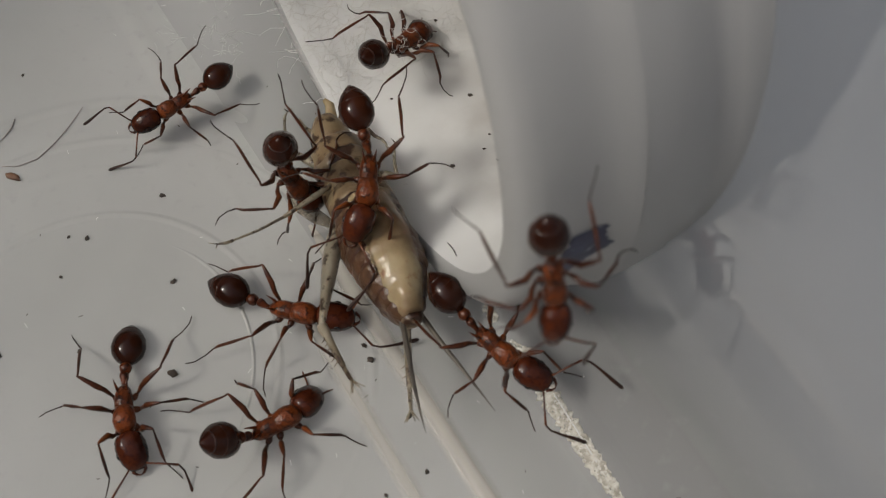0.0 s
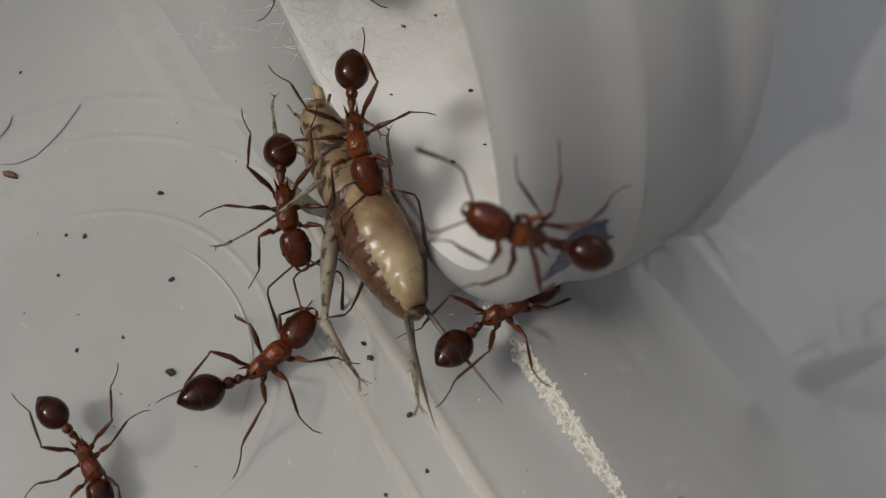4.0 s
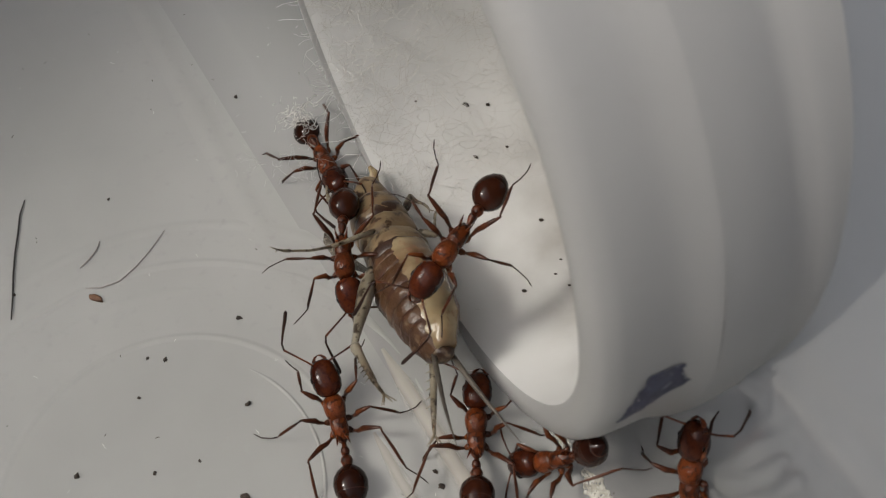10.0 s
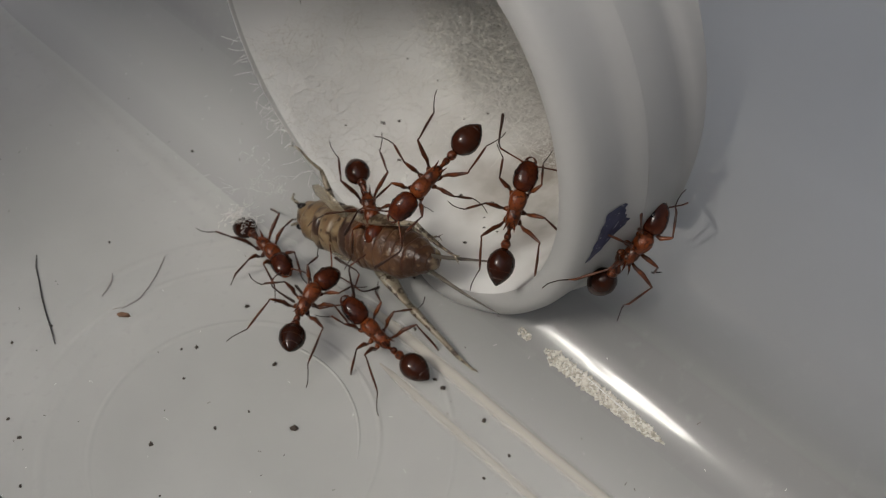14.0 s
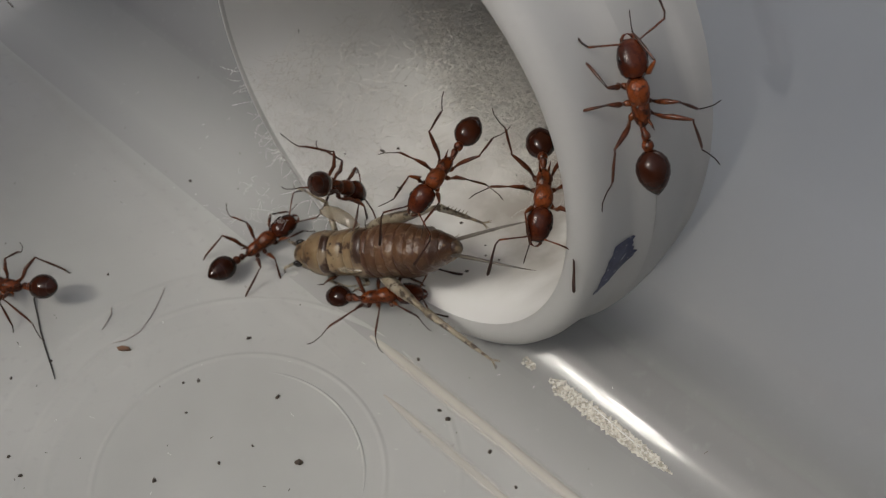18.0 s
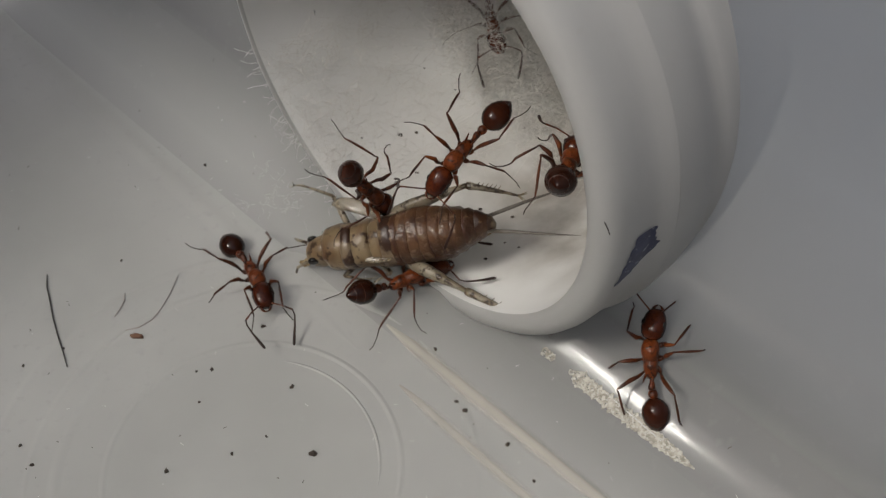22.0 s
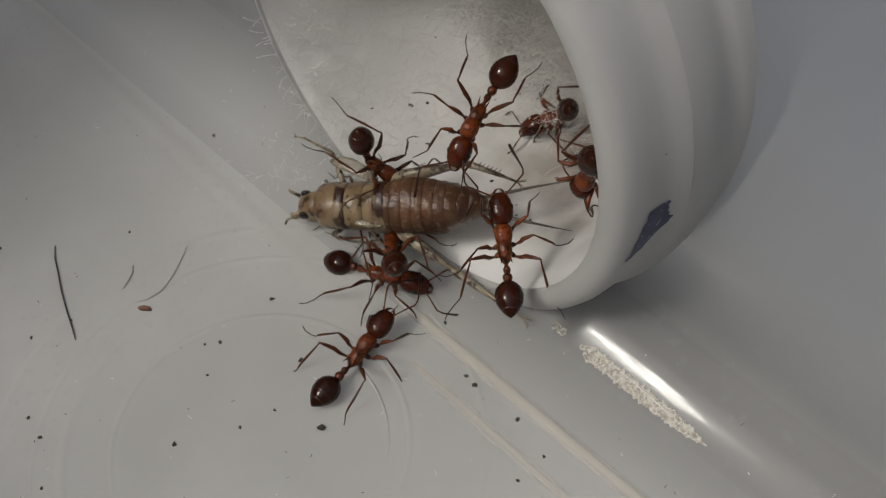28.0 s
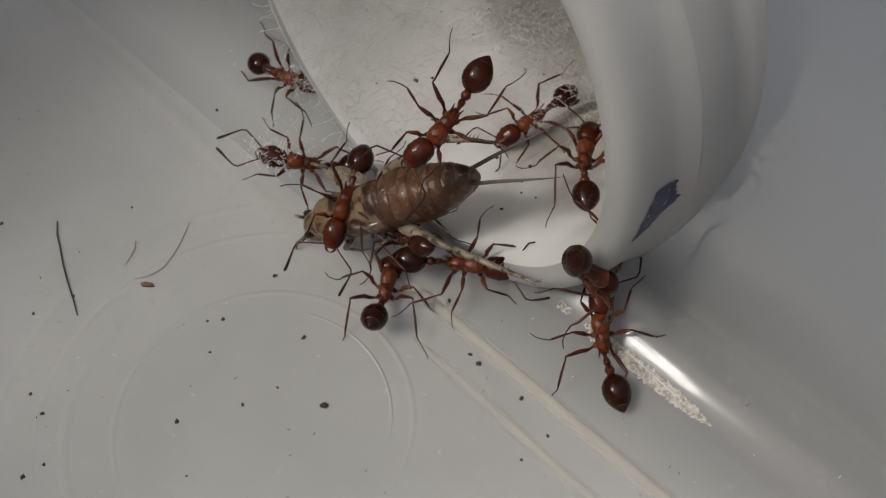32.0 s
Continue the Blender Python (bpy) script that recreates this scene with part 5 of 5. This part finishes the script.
    go(THINGS['a5'], [
        (0,1.00,-5.78,-0.06,0,0,-68), (0.5,2.08,-6.62,0.01,0,9,-38), (1,2.37,-7.40,-0.06,0,0,-52), (2.5,5.03,-11.47,0.44,0,24,-19), 
        (5,10.33,-11.27,0.44,0,24,12), (5.9,12.13,-10.17,0.48,-5,19,59), (6.8,13.94,-9.07,0.52,-11,19,107), (7.5,14.03,-6.84,0.56,-25,-11,112), 
        (8,14.07,-5.45,1.21,-38,-10,121), (8.5,13.85,-4.57,1.63,-39,-25,107), (9,13.69,-3.90,2.03,-45,-27,109), (9.5,13.21,-3.38,2.19,-24,-31,93), 
        (10,12.94,-2.98,2.15,-39,-41,95), (10.5,12.74,-2.37,2.90,-14,-38,77), (11,13.07,-2.46,2.86,-34,-56,83), (11.5,11.94,-1.72,2.36,8,-56,34), 
        (12,12.08,-1.97,2.27,42,-38,-12), (12.5,12.30,-2.49,2.10,24,-42,18), (13,12.27,-1.67,2.80,46,-49,-10), (13.5,12.79,-2.34,5.09,30,-38,20), 
        (14,11.72,-2.74,6.37,75,-41,36), (14.5,11.59,-3.19,8.77,24,-58,63), (15,11.86,-2.98,7.71,64,-49,40), (15.5,11.16,-3.50,9.17,14,-51,74), 
        (17.5,11.27,-2.53,11.90,-29,-42,118), (18,11.25,-2.15,12.46,-13,-53,111), (18.5,10.72,-1.66,13.50,-38,-37,136), (19,10.85,-1.43,13.69,-14,-51,140), 
        (19.5,10.58,-1.20,14.09,-38,-37,143), (20,10.85,-0.92,14.25,26,-40,96), (21,9.55,-1.07,15.57,13,-11,111), (21.5,14.77,7.37,16.48,8,-4,76), 
        (22,20.00,15.80,17.40,0,0,40), (32,20.00,15.80,17.40,0,0,40)],
       [(0,12,-15,-7,-14), (1,13,30,-2,-11), (8,2,3,-19,-30), (9,10,-3,-5,4), (10,-12,21,-14,-18), (11,-6,15,-11,-14), (12,4,-5,0,-30), (13,28,-28,-18,-21), 
        (14,5,-13,34,-30), (15,11,-23,3,-25), (18,-3,-8,2,-2), (19,-4,-16,3,-11), (20,-30,-26,-39,36), (30,-8,-22,-8,13), (31,13,-19,-22,14), (32,-7,4,7,2)])
    go(THINGS['b'], [
        (0,-0.07,2.76,0.55,-28,5,-134), (0.5,-0.63,0.25,-0.05,0,0,-91), (1,-0.47,-0.04,-0.05,0,0,-66), (1.5,-0.05,-0.85,-0.01,-2,7,-63), 
        (2,0.60,-2.29,-0.05,0,0,-59), (2.5,-0.18,-2.66,-0.05,0,0,-81), (3,-0.35,-3.41,-0.05,0,0,-120), (3.25,-0.27,-4.81,-0.05,0,0,-84), 
        (3.5,-0.18,-6.22,-0.05,0,0,-49), (4.5,1.13,-9.52,0.86,0,40,-52), (6,-20.00,-32.00,0.00,0,-0,-60), (32,-20.00,-32.00,0.00,0,-0,-60)],
       [(0,-4,1,6,-15), (1,6,2,3,-29), (2,4,-1,-3,2), (3,-10,5,19,-14), (32,-10,5,19,-14)])
    c_rows = [
        (0,3.19,8.51,2.97,-8,-20,140), (3.5,2.93,7.41,2.32,-12,-12,147), (4.33,2.62,6.49,1.64,-8,3,-157), (5.17,2.31,5.58,0.95,7,9,-100), 
        (6,2.00,4.66,0.27,19,-1,-43), (7,1.43,4.28,0.07,13,0,-44), (8,1.59,4.36,0.11,13,2,-54), (9,1.30,5.28,0.24,19,-3,-38), (10,0.99,5.60,0.24,19,1,-50), 
        (11,0.33,5.90,0.16,16,3,-56), (12,0.43,5.10,0.03,3,7,-111), (12.5,-0.30,4.83,0.14,-20,20,-123), (12.75,0.13,4.63,0.06,-1,15,-79), 
        (13,0.57,4.44,-0.02,10,-1,-39), (13.5,1.65,2.93,0.16,16,23,-46), (14,0.43,2.47,-0.04,0,0,-51), (14.5,-0.21,3.40,0.00,11,7,-20), 
        (15,0.14,3.67,-0.09,1,-4,27), (15.5,0.13,3.34,-0.07,1,-1,0), (17.5,-0.19,3.52,-0.07,1,-1,4), (18,-0.01,3.73,-0.11,12,-9,36), 
        (19,0.71,4.04,-0.06,2,-10,33), (20,1.03,4.05,-0.03,6,-12,15), (21,1.20,4.39,0.04,7,-14,16), (21.5,-0.55,3.25,0.14,14,16,-37), 
        (22,-0.53,2.22,-0.06,0,0,-62), (22.5,0.52,0.47,0.14,8,22,-59), (23,0.78,-0.24,-0.06,0,0,-35), (23.5,1.10,-0.07,0.03,12,10,-30), 
        (24,1.96,-2.16,0.11,3,2,-29), (24.25,1.88,-3.10,0.03,1,1,-61), (24.5,1.79,-4.03,-0.06,0,0,-92), (24.83,1.26,-4.07,0.03,0,0,-140), 
        (25,0.98,-4.08,0.03,0,0,-172), (25.17,0.71,-4.09,0.03,0,-0,157), (25.5,0.16,-4.11,0.03,0,0,109), (26.5,-0.94,-1.05,-0.06,0,0,139), 
        (27,-3.56,-2.43,-0.06,0,0,-162), (27.17,-2.42,-3.01,-0.02,-1,6,-121), (27.33,-1.27,-3.60,0.01,3,11,-79), (27.5,-0.13,-4.18,0.05,9,13,-36), 
        (27.75,1.38,-3.41,-0.02,11,3,9), (28,2.88,-2.64,-0.09,5,-5,53), (28.5,2.79,-1.34,-0.01,0,0,61), (29,3.41,-1.52,-0.05,1,-4,74), 
        (30,4.20,-1.29,-0.06,0,0,80), (31,4.31,-1.13,-0.06,0,0,91), (32,3.73,-1.17,-0.06,0,0,77)]
    go(THINGS['c'], c_rows, [(0,0,-19,1,-21), (6,0,-19,1,-21), (7,16,29,-7,-30), (8,8,30,9,-30), (9,15,29,-10,-30), (10,8,30,9,-30), (11,-7,14,11,-22), (12,-15,21,36,-27), 
        (13,-12,30,-24,-30), (14,-15,16,-5,-26), (15,-1,10,0,9), (18,-1,12,6,22), (19,15,-29,0,-5), (20,42,-35,-15,-16), (21,-28,30,2,9), (22,-14,4,6,-14), 
        (23,-7,17,-13,-22), (24,-4,15,6,19), (27,2,7,3,-1), (28,-1,19,-3,3), (29,9,-4,-8,-6), (30,1,-13,0,-3), (31,-3,2,2,10), (32,21,-35,0,31)])
    go(THINGS['e'], [
        (0,30.00,-25.00,0.00,0,0,135), (21.5,30.00,-25.00,0.00,0,0,135), (22.8,15.79,-9.75,1.08,-27,30,103), (23.5,12.88,-6.36,0.33,-22,-2,130), 
        (24,9.42,-3.11,0.31,-24,-16,132), (24.5,8.09,-2.50,0.09,-16,-2,129), (26.5,7.98,-1.80,2.29,3,11,73), (27,7.60,-1.64,3.89,0,-18,84), 
        (28,7.72,-1.02,3.36,-3,-18,93), (29,7.73,-0.78,3.28,-2,-18,89), (30,7.78,-2.11,3.74,6,15,66), (30.25,7.92,-1.98,3.17,8,4,37), 
        (30.5,8.05,-1.86,2.59,16,-5,7), (31,8.39,-3.04,3.73,18,36,27), (31.25,9.45,-3.04,2.63,7,25,63), (31.5,10.50,-3.03,1.53,-8,21,98), 
        (31.75,9.82,-3.25,3.46,18,32,56), (32,9.14,-3.47,5.39,32,56,11)],
       [(0,-5,5,5,0), (24,-5,5,5,0), (27,-20,-17,15,18), (28,2,20,-1,9), (29,5,20,-3,1), (30,-42,30,15,12), (31,-25,13,17,22), (32,7,-12,14,22)])
    go(THINGS['f'], [
        (0,32.00,-28.00,0.00,0,0,135), (28.5,32.00,-28.00,0.00,0,0,135), (30.5,15.54,-8.71,0.45,-24,4,143), (31,13.35,-6.60,1.01,-27,-4,140), 
        (31.5,10.93,-3.21,0.71,-29,-18,105), (32,10.64,-3.50,0.93,-14,-27,96)],
       [(0,10,-23,-7,2), (31,10,-23,-7,2), (32,-15,3,11,1)])
    go(THINGS['g'], [
        (0,10.60,-5.01,11.16,1,69,-61), (0.25,10.84,-4.84,10.91,-68,61,-147), (0.5,11.07,-4.68,10.66,99,146,2), (1,10.34,-5.76,11.33,-57,57,152), 
        (1.25,10.48,-5.30,11.05,-55,27,176), (1.5,10.62,-4.85,10.77,-65,-1,-163), (1.67,10.76,-4.81,10.38,-35,29,-120), (1.83,10.90,-4.76,9.98,12,26,-63), 
        (2,11.04,-4.72,9.59,37,-8,-24), (2.25,10.74,-4.93,10.18,42,38,-18), (2.5,10.45,-5.14,10.78,92,79,32), (2.75,10.63,-4.83,10.52,-68,62,-140), 
        (3,10.82,-4.52,10.26,-63,23,-150), (3.5,10.60,-4.72,10.60,131,133,5), (3.75,10.45,-4.58,10.68,-54,0,-171), (4,10.29,-4.44,10.76,-66,-47,-159), 
        (4.5,10.36,-4.25,11.10,-16,-71,147), (5,10.37,-4.08,12.12,22,-45,111), (5.5,10.46,-3.61,13.00,7,-49,107), (6,10.35,-3.35,13.86,14,-11,100), 
        (7,18.50,9.58,16.15,8,0,78), (7.5,27.50,22.20,17.40,0,0,40), (32,27.50,22.20,17.40,0,0,40)],
       [(0,-10,20,7,16), (1,-23,30,8,-1), (2,-12,-11,21,-30), (3,18,-35,22,5), (6,-4,-29,-13,23), (32,-4,-29,-13,23)])
    go(THINGS['m'], [
        (0,-13.10,20.00,0.30,0,-0,-30), (28.5,-13.10,20.00,0.30,0,-0,-30), (30.5,-7.84,13.85,0.07,13,-1,-43), (31,-1.14,9.27,0.77,32,-9,-17), 
        (31.5,0.14,7.69,1.41,37,17,-20), (32,-0.06,8.35,0.79,33,-8,-33)],
       [(0,13,-22,-12,-24), (31,13,-22,-12,-24), (32,13,-33,-8,-23)])
    go(THINGS['i'], [
        (0,9.59,-3.07,2.00,18,10,-29), (1,9.41,-2.76,0.56,18,8,-46), (2,9.36,-2.49,1.47,32,39,3), (3,9.37,-2.66,1.86,25,43,36), 
        (3.25,9.52,-2.49,1.50,18,12,27), (3.5,9.67,-2.32,1.13,16,-19,22), (4.5,9.66,-2.66,1.31,-12,11,63), (5.5,9.69,-2.72,1.21,-14,12,92), 
        (5.75,9.82,-2.49,1.50,-48,20,102), (6,9.96,-2.26,1.79,-84,32,106), (7,9.64,-2.55,1.51,-27,40,111), (7.5,9.84,-2.62,1.32,-26,33,124), 
        (8,9.95,-2.44,1.43,-27,41,156), (8.5,10.02,-2.23,1.53,-30,55,174), (9,10.44,-2.77,1.51,-30,47,159), (9.5,10.43,-2.23,1.76,-36,52,153), 
        (10,10.06,-2.51,1.39,-24,51,179), (10.5,9.78,-2.28,1.37,-28,51,170), (10.75,9.34,-2.25,2.34,-51,23,152), (11,8.89,-2.23,3.32,-64,-8,146), 
        (11.25,8.42,-1.71,3.50,-33,-19,122), (11.5,7.94,-1.19,3.67,0,-16,96), (12,8.23,-2.38,4.64,-3,-16,102), (12.5,8.72,-1.93,5.07,0,-29,84), 
        (13,8.37,-2.32,6.13,10,-35,65), (14,8.84,-1.08,5.64,8,-36,68), (14.5,8.91,0.02,4.09,0,8,80), (15,10.01,1.52,4.16,-1,5,83), 
        (15.5,9.47,1.59,3.79,0,6,80), (16.5,9.24,-0.25,7.18,-30,56,82), (16.83,9.05,-0.56,8.01,9,58,168), (17.17,8.87,-0.88,8.83,20,39,-130), 
        (17.5,8.68,-1.19,9.66,7,21,-83), (18,9.33,-1.22,8.95,2,21,-96), (18.5,9.21,-1.04,8.98,2,21,-97), (19,9.07,-0.73,9.43,19,62,-61), 
        (19.5,9.50,-0.93,8.72,-1,21,-107), (19.75,9.43,-0.95,9.09,-1,52,-98), (20,9.37,-0.96,9.45,32,81,-58), (20.5,10.42,-0.76,9.43,-14,34,-129), 
        (20.67,10.02,-1.14,9.32,-14,25,176), (20.83,9.61,-1.53,9.21,-6,20,123), (21,9.21,-1.91,9.10,3,22,71), (21.17,9.62,-1.52,9.23,-6,20,123), 
        (21.33,10.04,-1.12,9.36,-14,25,176), (21.5,10.45,-0.73,9.49,-14,34,-128), (21.67,10.04,-1.13,9.36,-14,25,176), (21.83,9.62,-1.52,9.23,-6,19,123), 
        (22,9.21,-1.92,9.10,4,22,70), (22.17,9.62,-1.52,9.23,-5,19,123), (22.33,10.04,-1.13,9.36,-13,25,176), (22.5,10.45,-0.73,9.49,-13,34,-128), 
        (22.67,10.03,-1.10,9.36,-13,26,176), (22.83,9.60,-1.48,9.24,-6,21,123), (23,9.18,-1.85,9.11,3,23,70), (23.17,9.61,-1.49,9.20,-6,20,122), 
        (23.33,10.04,-1.12,9.28,-14,24,174), (23.5,10.47,-0.76,9.37,-15,33,-131), (23.67,10.06,-1.16,9.28,-14,25,175), (23.83,9.64,-1.55,9.18,-6,20,124), 
        (24,9.23,-1.95,9.09,2,23,73), (24.17,9.61,-1.56,9.24,-6,21,126), (24.33,9.98,-1.16,9.38,-13,26,179), (24.5,10.36,-0.77,9.53,-12,34,-125), 
        (26.5,9.84,-1.35,8.38,0,20,-104), (27,9.70,-2.48,7.79,-13,60,-134), (27.5,10.02,-1.20,8.39,0,21,-105), (27.75,10.09,-1.38,8.58,-1,58,-125), 
        (28,10.16,-1.56,8.77,74,103,-67), (28.25,10.36,-1.19,7.78,-9,56,-139), (28.5,10.56,-0.81,6.78,-5,19,-121), (28.67,10.55,0.20,5.54,-3,17,-176), 
        (28.83,10.53,1.20,4.29,0,18,130), (29,10.52,2.21,3.05,1,21,75), (29.5,10.78,2.62,2.67,-21,32,109), (30,11.04,3.03,2.29,-35,53,144), 
        (30.5,10.99,3.34,1.55,-26,38,151), (30.75,10.78,3.25,1.31,-17,24,118), (31,10.57,3.17,1.07,-3,17,86), (32,10.04,0.75,4.12,-1,9,81)],
       [(0,10,1,-9,6), (1,-15,-5,14,-14), (2,10,-24,-11,27), (3,-4,-19,5,29), (6,28,-3,31,9), (7,9,-17,2,15), (8,-17,25,8,18), (9,-12,10,6,16), 
        (10,-7,11,3,16), (11,-52,4,34,-1), (12,-26,18,19,7), (13,-10,6,8,-1), (14,-3,6,3,0), (15,-5,18,3,0), (18,-11,-11,6,-30), (19,0,-5,12,48), 
        (20,3,-25,4,36), (21,0,2,2,15), (22,2,2,1,15), (23,0,-1,2,15), (24,-1,-2,2,14), (27,-31,-35,15,34), (28,-14,-19,-11,26), (29,5,7,-2,15), 
        (30,-9,-7,-15,26), (31,-6,12,3,10), (32,-8,2,6,-2)])
    go(THINGS['j'], [
        (0,5.29,5.00,0.97,16,29,65), (0.5,5.63,7.20,1.40,13,22,72), (2,6.44,9.54,2.17,27,12,94), (20,7.35,14.04,5.94,39,-24,100), 
        (20.33,7.36,13.71,5.34,58,0,67), (20.67,7.36,13.39,4.74,63,31,39), (21,7.37,13.06,4.14,43,58,-4), (21.25,7.47,12.67,3.50,7,48,-63), 
        (21.5,7.58,12.28,2.86,-2,25,-99), (22,8.44,12.16,2.89,6,24,-81), (23,7.23,12.51,3.35,3,25,-86), (24,7.41,12.44,3.66,14,63,-69), 
        (27,6.89,12.04,3.67,11,65,-73), (27.5,8.53,10.41,1.07,1,23,-92), (27.75,9.63,8.61,1.22,-5,42,-143), (28,10.73,6.80,1.36,-33,48,150), 
        (29,10.41,7.01,1.54,-29,40,148), (30,8.95,6.46,0.83,-35,14,-167), (31,9.09,5.65,1.43,-33,20,-160), (32,9.29,6.04,0.82,-16,14,-148)],
       [(0,10,-8,0,12), (22,4,30,-4,27), (23,1,30,-3,-4), (24,10,-35,5,38), (27,13,-35,0,38), (28,28,30,-24,34), (29,31,-11,-29,19), (30,2,0,0,-27), 
        (31,1,-1,0,-12), (32,-3,-12,6,-21)])
    go(THINGS['d'], [
        (0,25.00,-28.00,0.00,0,0,135), (18.5,25.00,-28.00,0.00,0,0,135), (20.5,15.21,-7.82,0.65,-26,-16,104), (21,13.16,-4.83,1.79,-23,-26,103), 
        (21.5,12.44,-3.13,1.62,-43,-15,118), (22,12.74,-3.23,1.77,-30,-40,88), (22.5,12.05,-3.19,1.31,-39,-2,131), (23,8.45,-2.69,0.64,-27,-8,151), 
        (23.5,6.24,-0.50,0.10,-15,-6,113), (24.5,5.23,0.39,0.86,-19,30,96), (27,4.25,1.02,0.81,-15,29,88), (30,4.23,0.18,0.70,-9,35,95), 
        (32,4.71,0.43,0.80,-16,36,112)],
       [(0,-5,2,5,3), (21,-5,2,5,3), (22,-8,-9,4,-14), (23,-11,5,9,1), (32,-11,5,9,1)])
    go(THINGS['n'], [
        (0,-11.50,20.50,1.00,0,-0,-30), (24.4,-11.50,20.50,0.30,0,-0,-45), (25.2,-5.00,13.00,0.40,0,0,-48), 
        (25.8,1.00,6.20,0.50,-5,0,-75), (26.1,2.60,4.60,0.45,-8,0,-140), (26.5,3.70,3.50,0.40,-10,5,165), (29.2,3.60,3.40,0.40,-10,5,165), (29.6,3.10,3.80,0.60,-18,20,166), (30,2.57,4.02,0.82,-25,36,167), (31,2.43,4.75,1.17,-26,39,163), 
        (31.5,0.76,4.35,0.27,-20,3,-160), (32,1.23,4.03,0.88,-34,-10,176)],
       [(0,-8,-22,-8,13), (30,-8,-22,-8,13), (31,13,-19,-22,14), (32,-7,4,7,2)])
    ride(fluff, c_rows, 15.5, at_mm(-1.35, 0, 0.72), at_mm(*(inside(8.6, 0.5, 0.5)), 8, -6, 70))
    legs = [o for o in THINGS["cricket"].children if o.name.startswith("hind_leg")]
    swing(legs[0], [(0, 50, 18), (10.5, 50, 18), (13.5, 6, 0), (16, 0, 0), (32, 0, 0)])
    swing(legs[1], [(0, 15), (10.5, 15), (12.5, 0), (32, 0)])
    swing(bpy.data.objects[THINGS["cricket"]["foreleg"]], [(0, 42), (10.5, 42), (12.5, 0), (32, 0)])
    swing(bpy.data.objects[THINGS["cricket"]["long_leg"]], [(0, -32), (9.8, -32), (10.6, -60), (11.5, -100), (32, -100)])

motions()
